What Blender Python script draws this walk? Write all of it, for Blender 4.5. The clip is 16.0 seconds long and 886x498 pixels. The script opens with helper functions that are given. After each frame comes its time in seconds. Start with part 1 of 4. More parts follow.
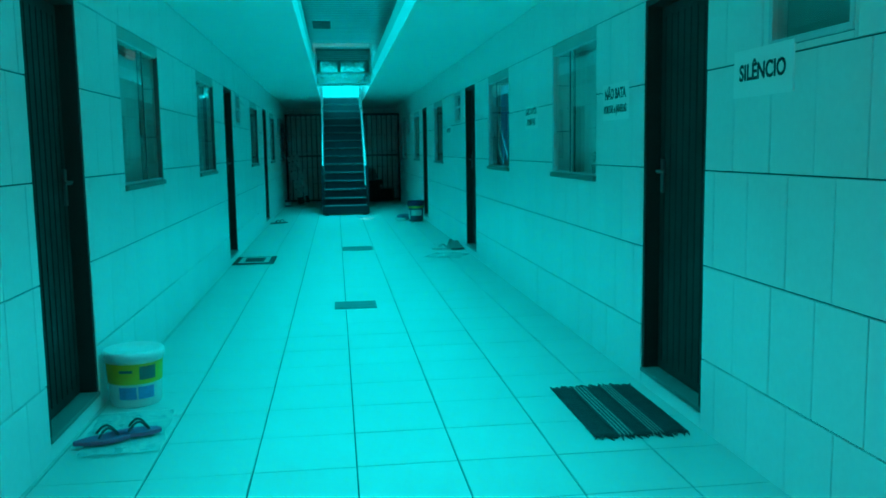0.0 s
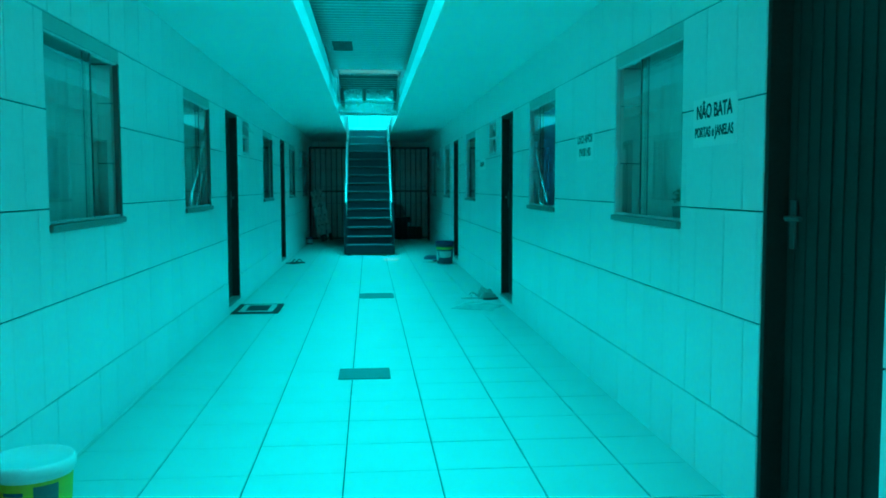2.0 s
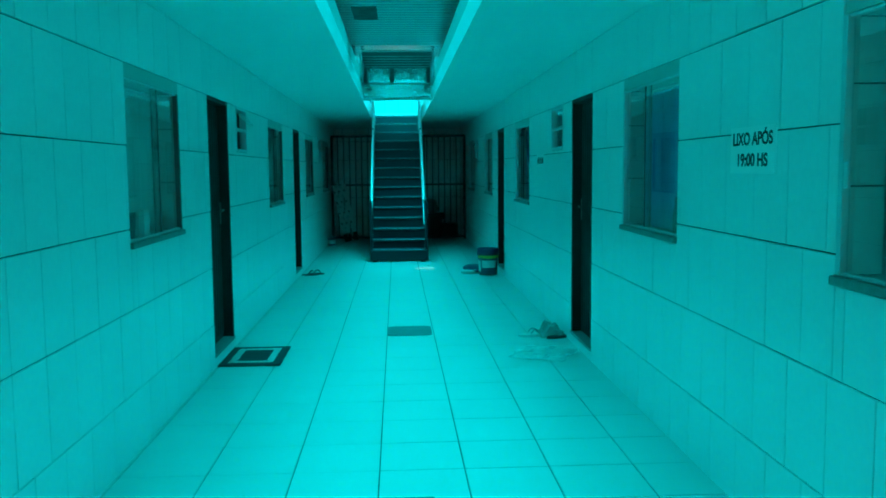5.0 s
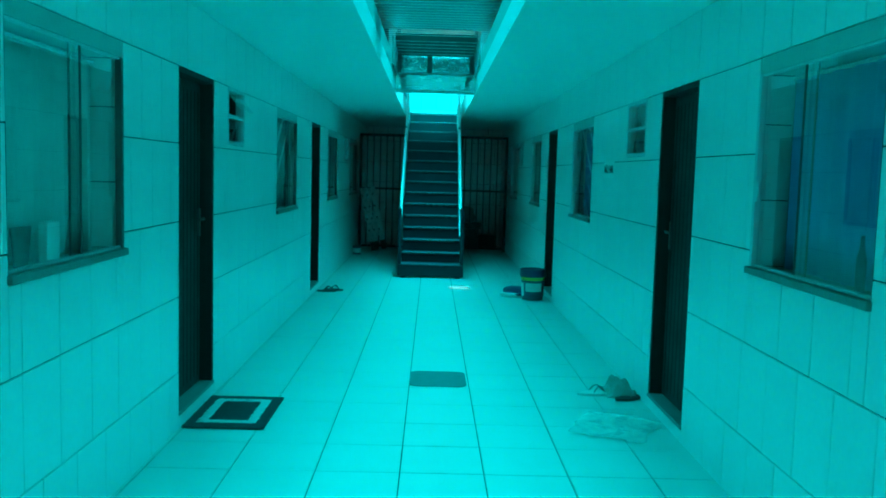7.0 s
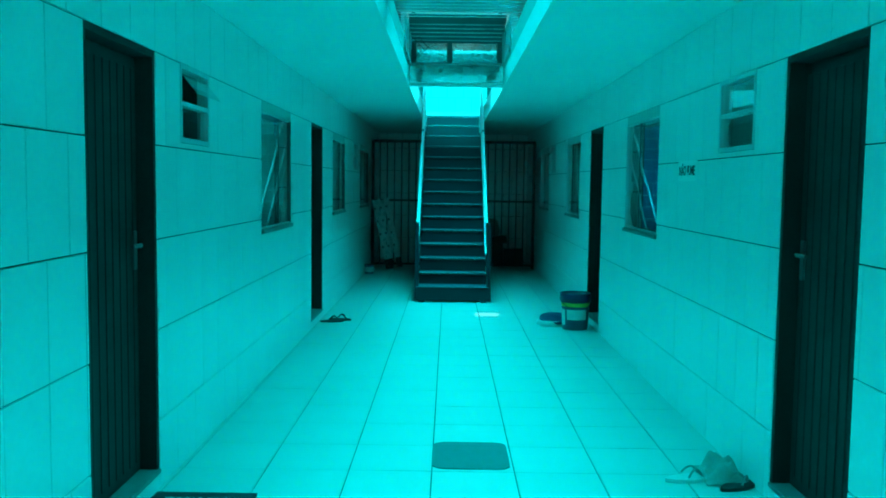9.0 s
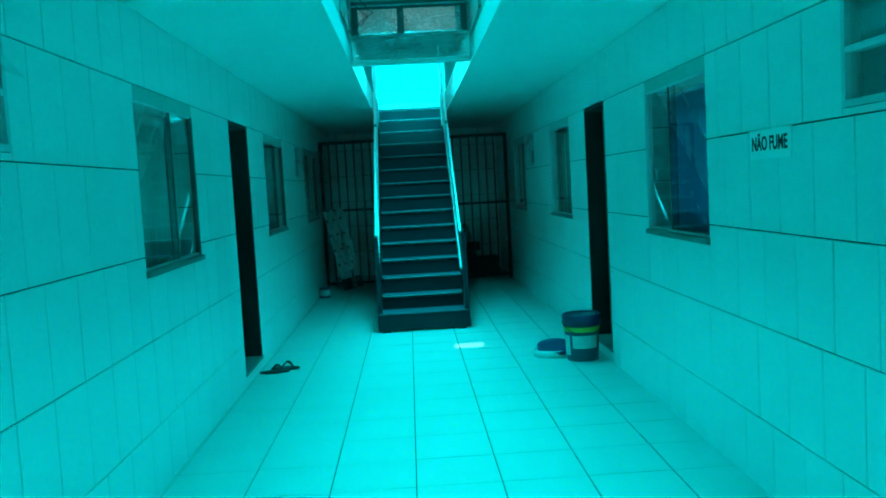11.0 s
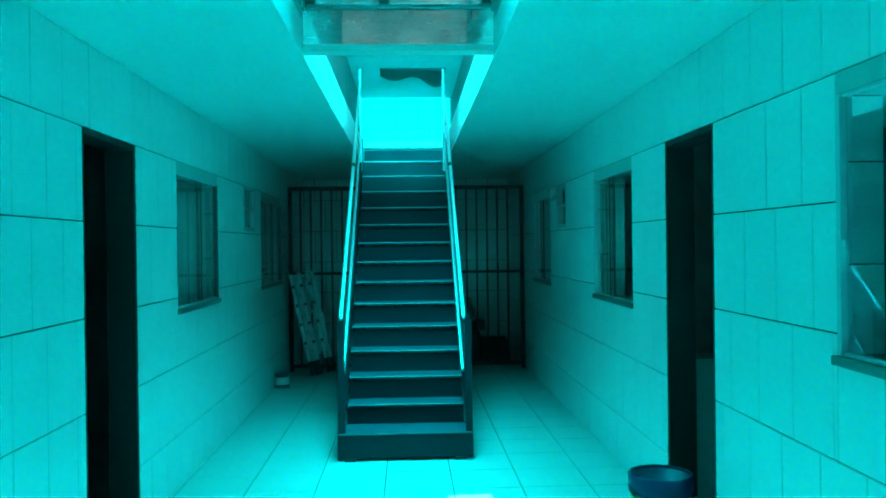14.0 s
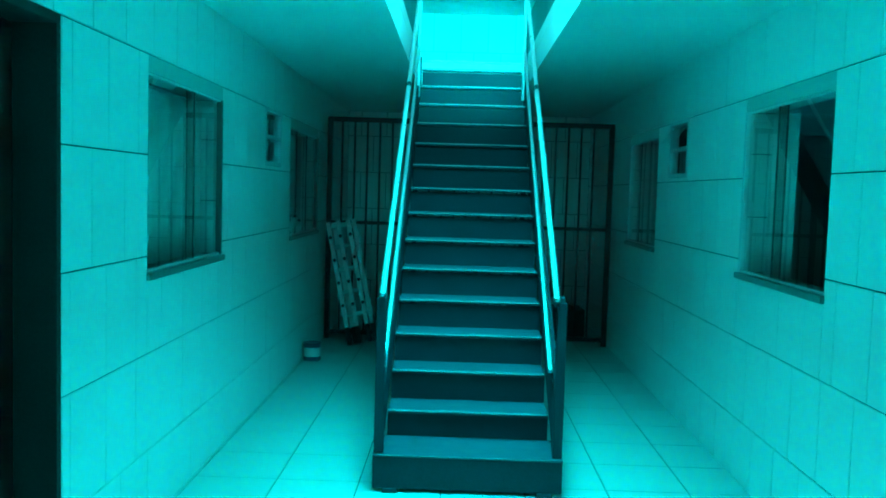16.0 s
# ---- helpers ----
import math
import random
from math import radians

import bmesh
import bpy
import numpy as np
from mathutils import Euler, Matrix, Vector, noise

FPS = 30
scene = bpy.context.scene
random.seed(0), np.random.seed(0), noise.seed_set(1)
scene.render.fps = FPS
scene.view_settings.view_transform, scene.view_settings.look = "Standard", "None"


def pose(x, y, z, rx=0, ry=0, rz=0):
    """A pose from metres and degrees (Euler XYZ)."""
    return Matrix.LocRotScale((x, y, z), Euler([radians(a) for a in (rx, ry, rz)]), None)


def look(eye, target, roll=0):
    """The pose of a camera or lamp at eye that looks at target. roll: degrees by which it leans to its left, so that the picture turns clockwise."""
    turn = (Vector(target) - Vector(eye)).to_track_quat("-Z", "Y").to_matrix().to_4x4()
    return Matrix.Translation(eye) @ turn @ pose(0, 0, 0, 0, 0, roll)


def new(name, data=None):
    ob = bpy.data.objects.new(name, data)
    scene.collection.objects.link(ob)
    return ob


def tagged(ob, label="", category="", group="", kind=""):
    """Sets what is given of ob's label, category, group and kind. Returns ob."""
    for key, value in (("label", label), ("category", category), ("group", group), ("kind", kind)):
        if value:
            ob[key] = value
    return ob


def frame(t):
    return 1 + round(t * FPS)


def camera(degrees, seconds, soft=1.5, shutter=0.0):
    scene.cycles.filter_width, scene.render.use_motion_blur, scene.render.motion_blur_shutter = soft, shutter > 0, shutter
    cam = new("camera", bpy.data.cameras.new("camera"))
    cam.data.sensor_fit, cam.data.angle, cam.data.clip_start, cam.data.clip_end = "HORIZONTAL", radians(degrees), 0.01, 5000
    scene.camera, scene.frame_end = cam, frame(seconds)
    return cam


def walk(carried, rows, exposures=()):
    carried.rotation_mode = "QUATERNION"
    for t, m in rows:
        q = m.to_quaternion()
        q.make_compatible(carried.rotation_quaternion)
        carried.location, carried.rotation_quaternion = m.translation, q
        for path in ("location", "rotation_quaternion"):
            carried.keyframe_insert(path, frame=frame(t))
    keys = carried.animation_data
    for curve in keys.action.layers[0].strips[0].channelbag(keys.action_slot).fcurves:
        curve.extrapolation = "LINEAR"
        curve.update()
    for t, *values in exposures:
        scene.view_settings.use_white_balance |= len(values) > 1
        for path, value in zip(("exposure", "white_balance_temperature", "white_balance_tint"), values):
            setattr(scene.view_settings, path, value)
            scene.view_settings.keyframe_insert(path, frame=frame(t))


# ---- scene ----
cam = camera(55.2, 16.0, soft=1.9)
PATH = [
    (0, (0.031, 0.389, 1.334), (0.276, 2.36, 1.1), -0.9),
    (0.5, (0.082, 0.606, 1.291), (0.246, 2.591, 1.116), -1.2),
    (1, (0.189, 0.958, 1.323), (0.274, 2.954, 1.231), 1.7),
    (1.5, (0.169, 1.342, 1.344), (0.264, 3.339, 1.287), 1.1),
    (2, (0.203, 1.761, 1.317), (0.377, 3.748, 1.17), -0.1),
    (2.5, (0.236, 2.17, 1.335), (0.315, 4.155, 1.101), 0.6),
    (3, (0.184, 2.554, 1.346), (0.385, 4.534, 1.143), -0.2),
    (3.5, (0.248, 2.948, 1.372), (0.454, 4.919, 1.102), -0.0),
    (4, (0.22, 3.215, 1.499), (0.341, 5.186, 1.195), 1.0),
    (4.5, (0.214, 3.609, 1.503), (0.275, 5.596, 1.282), 0.5),
    (4.7, (0.188, 3.77, 1.511), (0.295, 5.757, 1.307), -0.5),
    (6.8, (0.208, 5.556, 1.547), (0.27, 7.551, 1.422), 0.6),
    (7, (0.209, 5.716, 1.538), (0.239, 7.708, 1.36), 1.6),
    (7.5, (0.165, 6.104, 1.519), (0.207, 8.098, 1.363), 1.1),
    (8, (0.162, 6.488, 1.513), (0.218, 8.477, 1.311), -0.1),
    (8.2, (0.164, 6.657, 1.506), (0.19, 8.65, 1.334), 0.1),
    (10.3, (0.112, 8.612, 1.497), (0.083, 10.608, 1.365), 0.8),
    (10.5, (0.109, 8.826, 1.507), (0.109, 10.823, 1.388), -1.1),
    (11, (0.128, 9.26, 1.5), (0.201, 11.253, 1.352), -3.2),
    (11.5, (0.156, 9.69, 1.534), (0.137, 11.689, 1.468), 0.3),
    (12, (0.149, 10.133, 1.528), (0.214, 12.132, 1.515), -0.2),
    (12.5, (0.169, 10.553, 1.509), (0.243, 12.551, 1.47), -1.3),
    (13, (0.196, 11.054, 1.525), (0.169, 13.049, 1.38), 0.7),
    (13.5, (0.211, 11.525, 1.548), (0.268, 13.524, 1.532), 0.1),
    (14, (0.249, 11.994, 1.535), (0.331, 13.992, 1.527), -0.7),
    (14.5, (0.268, 12.455, 1.544), (0.304, 14.453, 1.473), 1.5),
    (15, (0.215, 12.914, 1.558), (0.315, 14.911, 1.5), -0.1),
    (15.5, (0.173, 13.361, 1.54), (0.197, 15.359, 1.45), -0.6),
    (16, (0.131, 13.811, 1.54), (0.097, 15.807, 1.407), 1.7),
]
walk(cam, [(t, look(eye, target, roll)) for t, eye, target, roll in PATH],
     exposures=[(0.0, -0.66), (1.0, -0.58), (1.5, -0.50), (2.0, -0.40), (3.0, -0.56), (3.5, -0.58), (4.0, -0.68), (4.5, -0.74), (7.5, -0.52), (10.5, -0.20), (11.0, -0.32), (11.5, -0.20), (12.5, -0.10), (13.0, -0.06), (13.5, 0.17), (14.5, 0.18), (15.5, 0.26), (16.0, 0.40)])

# ---- world, sun, lamps ----
world = bpy.data.worlds.new("world")
scene.world = world
world.use_nodes = True
wn = world.node_tree
sky = wn.nodes.new("ShaderNodeTexSky")
sky.sky_type, sky.sun_disc = "NISHITA", False
sky.sun_elevation, sky.sun_rotation = radians(80), radians(180)
wn.links.new(sky.outputs[0], wn.nodes["Background"].inputs[0])
wn.nodes["Background"].inputs[1].default_value = 0.03

sun = new("sun", bpy.data.lights.new("sun", "SUN"))
sun.data.energy, sun.data.angle, sun.data.color = 5.0, radians(0.5), (0.40, 0.96, 0.94)
sun.matrix_world = look((0.6, 14.9, 12.0), (0.80, 16.95, 0.0))


def area(name, place, target, sx, sy, watts, colour, spread=180):
    lamp = new(name, bpy.data.lights.new(name, "AREA"))
    lamp.data.shape, lamp.data.size, lamp.data.size_y = "RECTANGLE", sx, sy
    lamp.data.energy, lamp.data.color = watts, colour
    lamp.data.spread = radians(spread)
    lamp.matrix_world = look(place, target)
    return lamp


TEAL = (0.0, 0.845, 0.96)
# daylight that comes in through the green plastic roof over the slot in the ceiling, over the stairs, and from the street
area("skylight_lamp", (0.215, 9.0, 3.24), (0.215, 9.0, 0), 0.95, 14.4, 375, TEAL, 84)
area("stairwell_lamp", (0.25, 17.6, 4.12), (0.25, 17.6, 0), 1.1, 2.4, 165, TEAL, 104)
# added fill to brighten the stair-head wall, with no real source there
area("landing_fill", (0.25, 17.2, 3.42), (0.25, 23.6, 3.22), 1.0, 0.4, 52, TEAL, 40)
area("street_light", (0.23, -1.45, 1.35), (0.23, 5, 1.25), 2.7, 2.2, 8, (0.06, 0.82, 0.82))


# ---- materials ----
def material(name, base, rough=0.5, metal=0.0, vary=0.12, scale=6.0, fine=60.0, bump=0.05, per_object=0.0, spec=0.5, rvary=0.2):
    m = bpy.data.materials.new(name)
    m.use_nodes = True
    nt = m.node_tree
    N, K = nt.nodes, nt.links
    p = N["Principled BSDF"]
    p.inputs["Roughness"].default_value = rough
    p.inputs["Metallic"].default_value = metal
    p.inputs["Specular IOR Level"].default_value = spec
    co = N.new("ShaderNodeTexCoord")
    geo = N.new("ShaderNodeNewGeometry")
    n1 = N.new("ShaderNodeTexNoise"); n1.inputs["Scale"].default_value = scale; n1.inputs["Detail"].default_value = 5
    n2 = N.new("ShaderNodeTexNoise"); n2.inputs["Scale"].default_value = fine; n2.inputs["Detail"].default_value = 3
    K.new(geo.outputs["Position"], n1.inputs["Vector"])
    K.new(geo.outputs["Position"], n2.inputs["Vector"])
    add = N.new("ShaderNodeMath"); add.operation = "ADD"
    K.new(n1.outputs[0], add.inputs[0]); K.new(n2.outputs[0], add.inputs[1])
    last = add.outputs[0]
    if per_object:
        info = N.new("ShaderNodeObjectInfo")
        mul = N.new("ShaderNodeMath"); mul.operation = "MULTIPLY_ADD"
        mul.inputs[1].default_value = per_object
        K.new(info.outputs["Random"], mul.inputs[0]); K.new(last, mul.inputs[2])
        last = mul.outputs[0]
    rng = N.new("ShaderNodeMapRange")
    rng.inputs["From Min"].default_value, rng.inputs["From Max"].default_value = 0.6, 1.4 + per_object
    rng.inputs["To Min"].default_value, rng.inputs["To Max"].default_value = 1 - vary, 1 + vary
    K.new(last, rng.inputs["Value"])
    mix = N.new("ShaderNodeVectorMath"); mix.operation = "SCALE"
    mix.inputs[0].default_value = base
    K.new(rng.outputs[0], mix.inputs["Scale"])
    K.new(mix.outputs[0], p.inputs["Base Color"])
    rr = N.new("ShaderNodeMapRange")
    rr.inputs["From Min"].default_value, rr.inputs["From Max"].default_value = 0.3, 0.7
    rr.inputs["To Min"].default_value, rr.inputs["To Max"].default_value = rough * (1 - rvary), min(1, rough * (1 + rvary))
    K.new(n1.outputs[0], rr.inputs["Value"]); K.new(rr.outputs[0], p.inputs["Roughness"])
    if bump:
        b = N.new("ShaderNodeBump"); b.inputs["Strength"].default_value = bump; b.inputs["Distance"].default_value = 0.01
        K.new(n2.outputs[0], b.inputs["Height"]); K.new(b.outputs[0], p.inputs["Normal"])
    return m


def glass_material(name, tint, gloss=0.04):
    m = bpy.data.materials.new(name)
    m.use_nodes = True
    N, K = m.node_tree.nodes, m.node_tree.links
    N.remove(N["Principled BSDF"])
    tr = N.new("ShaderNodeBsdfTransparent"); tr.inputs[0].default_value = (*tint, 1)
    gl = N.new("ShaderNodeBsdfGlossy"); gl.inputs["Roughness"].default_value = gloss
    lw = N.new("ShaderNodeLayerWeight"); lw.inputs["Blend"].default_value = 0.5
    pw = N.new("ShaderNodeMath"); pw.operation = "POWER"; pw.inputs[1].default_value = 4.0
    K.new(lw.outputs["Facing"], pw.inputs[0])
    fr = N.new("ShaderNodeMath"); fr.operation = "MULTIPLY_ADD"; fr.inputs[1].default_value, fr.inputs[2].default_value = 0.75, 0.15
    K.new(pw.outputs[0], fr.inputs[0])
    mx = N.new("ShaderNodeMixShader")
    K.new(fr.outputs[0], mx.inputs[0]); K.new(tr.outputs[0], mx.inputs[1]); K.new(gl.outputs[0], mx.inputs[2])
    K.new(mx.outputs[0], N["Material Output"].inputs[0])
    return m


def translucent_material(name, base, through_share=0.5, scale=4.0):
    m = bpy.data.materials.new(name)
    m.use_nodes = True
    N, K = m.node_tree.nodes, m.node_tree.links
    p = N["Principled BSDF"]
    p.inputs["Base Color"].default_value = (*base, 1); p.inputs["Roughness"].default_value = 0.4
    tl = N.new("ShaderNodeBsdfTranslucent"); tl.inputs[0].default_value = (*base, 1)
    n = N.new("ShaderNodeTexNoise"); n.inputs["Scale"].default_value = scale
    geo = N.new("ShaderNodeNewGeometry"); K.new(geo.outputs["Position"], n.inputs["Vector"])
    r = N.new("ShaderNodeMapRange"); r.inputs["To Min"].default_value = through_share - 0.25; r.inputs["To Max"].default_value = through_share + 0.25
    K.new(n.outputs[0], r.inputs["Value"])
    mx = N.new("ShaderNodeMixShader")
    K.new(r.outputs[0], mx.inputs[0]); K.new(p.outputs[0], mx.inputs[1]); K.new(tl.outputs[0], mx.inputs[2])
    K.new(mx.outputs[0], N["Material Output"].inputs[0])
    return m


M_TILE = material("wall_tile_glaze", (0.80, 0.81, 0.79), 0.32, spec=0.22, rvary=0.0, vary=0.05, scale=1.3, fine=35, bump=0.02, per_object=0.35)
M_FLOOR = material("floor_tile_glaze", (0.50, 0.495, 0.47), 0.33, spec=0.5, vary=0.04, scale=2.2, fine=45, bump=0.015, per_object=0.25, rvary=0.02)
M_GROUT = material("grout", (0.05, 0.05, 0.048), 0.9, vary=0.25, scale=8, fine=150)
M_PAINT = material("ceiling_paint", (0.82, 0.82, 0.80), 0.8, vary=0.04, scale=0.8, fine=90, bump=0.06)
M_CURB_DIM = material("curb_paint_dimmed", (0.50, 0.50, 0.48), 0.85, vary=0.12, scale=3, fine=80, bump=0.1)
M_PLASTER = material("plaster", (0.45, 0.43, 0.40), 0.9, vary=0.1, scale=2, fine=70, bump=0.1)
M_DOOR = material("dark_door_paint", (0.028, 0.026, 0.025), 0.6, spec=0.2, vary=0.25, scale=3, fine=90, bump=0.05)
M_STONE = material("sill_granite", (0.20, 0.20, 0.19), 0.35, vary=0.35, scale=30, fine=220, bump=0.03)
M_HEAD = material("window_head_plaster", (0.50, 0.50, 0.48), 0.8, vary=0.1, scale=6, fine=90)
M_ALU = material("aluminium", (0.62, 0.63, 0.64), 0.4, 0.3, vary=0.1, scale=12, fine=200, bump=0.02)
M_DARKMETAL_GAP = material("dark_metal_and_gap", (0.10, 0.10, 0.10), 0.4, 0.6, vary=0.15, scale=12, fine=200, bump=0.02)
M_RAIL = material("galvanised_pipe", (0.60, 0.61, 0.61), 0.34, 0.6, vary=0.1, scale=14, fine=160, bump=0.03)
M_STEEL = material("dark_steel_paint", (0.020, 0.023, 0.032), 0.6, 0.0, spec=0.25, vary=0.3, scale=4, fine=110, bump=0.08)
M_TREAD = material("worn_tread", (0.055, 0.065, 0.085), 0.55, 0.2, vary=0.35, scale=9, fine=120, bump=0.15)
M_EDGE_GLINT = material("tread_edge_glint", (0.26, 0.28, 0.30), 0.5, 0.2, vary=0.4, scale=18, fine=140)
M_BAR = material("gate_bar_paint", (0.03, 0.03, 0.03), 0.55, 0.2, vary=0.2, scale=8, fine=120)
M_FIN = translucent_material("roof_plastic", (0.42, 0.50, 0.50), 0.3, 1.5)
M_CLEAR = translucent_material("clear_roof_plastic", (0.06, 0.96, 0.96), 0.74, 2.5)
M_UNDER_DIM = material("roof_underside_dimmed", (0.15, 0.18, 0.18), 0.4, vary=0.3, scale=1.2, fine=40)
M_DULL = material("dull_dark_grey", (0.13, 0.16, 0.16), 0.7, vary=0.2, scale=3, fine=60)
M_PANEL = material("upper_panel", (0.34, 0.38, 0.38), 0.3, vary=0.2, scale=3, fine=60)
M_GLASS = glass_material("window_glass", (0.86, 0.90, 0.89), 0.0)
M_WHITEPL = material("white_plastic", (0.80, 0.80, 0.78), 0.4, vary=0.05, scale=8, fine=60)
M_YELLOW = material("yellow_label", (0.88, 0.46, 0.02), 0.5, vary=0.06, scale=20, fine=120)
M_BLUEL = material("blue_print", (0.10, 0.28, 0.55), 0.5, vary=0.3, scale=40, fine=200)
M_NAVY = material("navy_plastic", (0.009, 0.018, 0.075), 0.35, vary=0.2, scale=10, fine=80)
M_NAVYBOD = material("bucket_print_blue", (0.03, 0.065, 0.11), 0.4, vary=0.2, scale=10, fine=80)
M_LIME = material("lime_band", (0.60, 0.50, 0.06), 0.5, vary=0.15, scale=20, fine=90)
M_PALE = material("pale_label", (0.55, 0.60, 0.58), 0.5, vary=0.15, scale=24, fine=120)
M_PAPER = material("sign_paper", (0.90, 0.90, 0.88), 0.6, vary=0.03, scale=6, fine=80)
M_INK = material("black_ink", (0.02, 0.02, 0.02), 0.7, vary=0.1, bump=0)
M_REDINK = material("dark_red_ink", (0.10, 0.012, 0.015), 0.7, vary=0.1, bump=0)
M_RUGD = material("dark_woven_cotton", (0.022, 0.022, 0.025), 0.95, vary=0.4, scale=30, fine=300, bump=0.4)
M_RUGL = material("pale_woven_cotton", (0.50, 0.50, 0.47), 0.95, vary=0.3, scale=30, fine=300, bump=0.4)
M_CORD = material("grey_cord", (0.25, 0.25, 0.24), 0.95, vary=0.3, scale=30, fine=300, bump=0.4)
M_COVER = material("grey_rubber", (0.12, 0.125, 0.125), 0.8, vary=0.2, scale=12, fine=200, bump=0.2)
M_PINK = material("pink_rubber", (0.55, 0.10, 0.20), 0.7, vary=0.15, scale=20, fine=120)
M_BLACKR = material("black_rubber", (0.02, 0.02, 0.022), 0.65, vary=0.3, scale=20, fine=120)
M_BAG = material("milky_plastic_film", (0.60, 0.60, 0.58), 0.35, vary=0.1, scale=9, fine=70, bump=0.2)


def film_material(name, base, least=0.15, most=0.55):
    m = material(name, base, 0.3, vary=0.1, scale=9, fine=70, bump=0.3)
    N, K = m.node_tree.nodes, m.node_tree.links
    tr = N.new("ShaderNodeBsdfTransparent")
    n = N.new("ShaderNodeTexNoise"); n.inputs["Scale"].default_value = 7
    r = N.new("ShaderNodeMapRange"); r.inputs["To Min"].default_value, r.inputs["To Max"].default_value = least, most
    mx = N.new("ShaderNodeMixShader")
    K.new(n.outputs[0], r.inputs["Value"]); K.new(r.outputs[0], mx.inputs[0])
    K.new(tr.outputs[0], mx.inputs[1]); K.new(N["Principled BSDF"].outputs[0], mx.inputs[2])
    K.new(mx.outputs[0], N["Material Output"].inputs[0])
    return m


M_MILKY = film_material("milky_pane", (0.40, 0.62, 0.62), 0.15, 0.6)
M_SMOKE = film_material("smoked_plastic_sheet", (0.30, 0.34, 0.34), 0.35, 0.65)
M_BAGFILM = film_material("clear_plastic_film", (0.66, 0.66, 0.64), 0.3, 0.75)
M_LADDER = material("dusty_aluminium", (0.80, 0.77, 0.75), 0.5, 0.1, vary=0.25, scale=14, fine=160, bump=0.05)
M_CLOTH = material("grey_cloth", (0.28, 0.29, 0.27), 0.9, vary=0.3, scale=12, fine=200, bump=0.3)
M_CURTP = material("pale_curtain", (0.72, 0.76, 0.74), 0.9, vary=0.1, scale=4, fine=200, bump=0.1)
M_FROSTED = material("frosted_sheet", (0.42, 0.40, 0.40), 0.6, vary=0.2, scale=9, fine=120, bump=0.1)
M_CURTB = material("blue_curtain", (0.09, 0.28, 0.56), 0.9, vary=0.15, scale=4, fine=200, bump=0.1)
M_LEAF = material("plant_leaf", (0.05, 0.11, 0.03), 0.6, vary=0.4, scale=30, fine=120)
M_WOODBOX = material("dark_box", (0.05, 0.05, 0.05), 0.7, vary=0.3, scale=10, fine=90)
M_ROOM = material("room_wall_paint", (0.50, 0.47, 0.46), 0.9, vary=0.1, scale=1.5, fine=60)
M_ROOFM = material("painted_roof_sheet", (0.34, 0.62, 0.62), 0.5, vary=0.2, scale=2, fine=60)


# ---- mesh helpers ----
def add_box(bm, x0, y0, z0, x1, y1, z1, bevel=0.0):
    """A box between two corners, with chamfered edges where bevel is given."""
    r = bmesh.ops.create_cube(bm, size=1)
    vs = r["verts"]
    for v in vs:
        v.co = Vector(((x0 + x1) / 2 + v.co.x * (x1 - x0), (y0 + y1) / 2 + v.co.y * (y1 - y0), (z0 + z1) / 2 + v.co.z * (z1 - z0)))
    if bevel:
        es = list({e for v in vs for e in v.link_edges})
        bmesh.ops.bevel(bm, geom=es, offset=bevel, segments=2 if bevel > 0.004 else 1, affect="EDGES", profile=0.5)
    return vs


def box(*a, bevel=0.0):
    bm = bmesh.new()
    add_box(bm, *a, bevel=bevel)
    return bm


def add_tube(bm, a, b, r, seg=12, r2=None):
    a, b = Vector(a), Vector(b)
    d = b - a
    m = Matrix.Translation((a + b) / 2) @ d.to_track_quat("Z", "Y").to_matrix().to_4x4()
    bmesh.ops.create_cone(bm, cap_ends=True, segments=seg, radius1=r, radius2=r if r2 is None else r2, depth=d.length, matrix=m)


def tube(a, b, r, seg=12):
    bm = bmesh.new()
    add_tube(bm, a, b, r, seg)
    return bm


def lathe(profile, seg=32, centre=(0, 0, 0)):
    """Turn (radius, height) pairs round the upright axis."""
    bm = bmesh.new()
    rings = []
    for r, z in profile:
        if r < 1e-5:
            rings.append([bm.verts.new((centre[0], centre[1], centre[2] + z))])
        else:
            rings.append([bm.verts.new((centre[0] + r * math.cos(2 * math.pi * k / seg), centre[1] + r * math.sin(2 * math.pi * k / seg), centre[2] + z)) for k in range(seg)])
    for a, b in zip(rings, rings[1:]):
        for k in range(seg):
            q = [a[k % len(a)], a[(k + 1) % len(a)], b[(k + 1) % len(b)], b[k % len(b)]]
            q = list(dict.fromkeys(q))
            if len(q) > 2:
                bm.faces.new(q)
    bmesh.ops.recalc_face_normals(bm, faces=bm.faces)
    for f in bm.faces:
        f.smooth = True
    return bm


def sheet(fn, nu, nv, thick=0.0):
    """A grid surface from fn(u, v), u and v from 0 to 1, thickened downwards."""
    bm = bmesh.new()
    g = [[bm.verts.new(fn(i / nu, j / nv)) for j in range(nv + 1)] for i in range(nu + 1)]
    for i in range(nu):
        for j in range(nv):
            bm.faces.new((g[i][j], g[i + 1][j], g[i + 1][j + 1], g[i][j + 1]))
    bmesh.ops.recalc_face_normals(bm, faces=bm.faces)
    if thick:
        bmesh.ops.solidify(bm, geom=bm.faces[:], thickness=thick)
    for f in bm.faces:
        f.smooth = True
    return bm


def pane_quad(x, y0, z0, y1, z1):
    """A thin pane of glass that stands at x."""
    bm = bmesh.new()
    bm.faces.new([bm.verts.new(p) for p in ((x, y0, z0), (x, y1, z0), (x, y1, z1), (x, y0, z1))])
    return bm


def mesh_of(name, bm, mat):
    me = bpy.data.meshes.new(name)
    bm.to_mesh(me)
    bm.free()
    me.materials.append(mat)
    return me


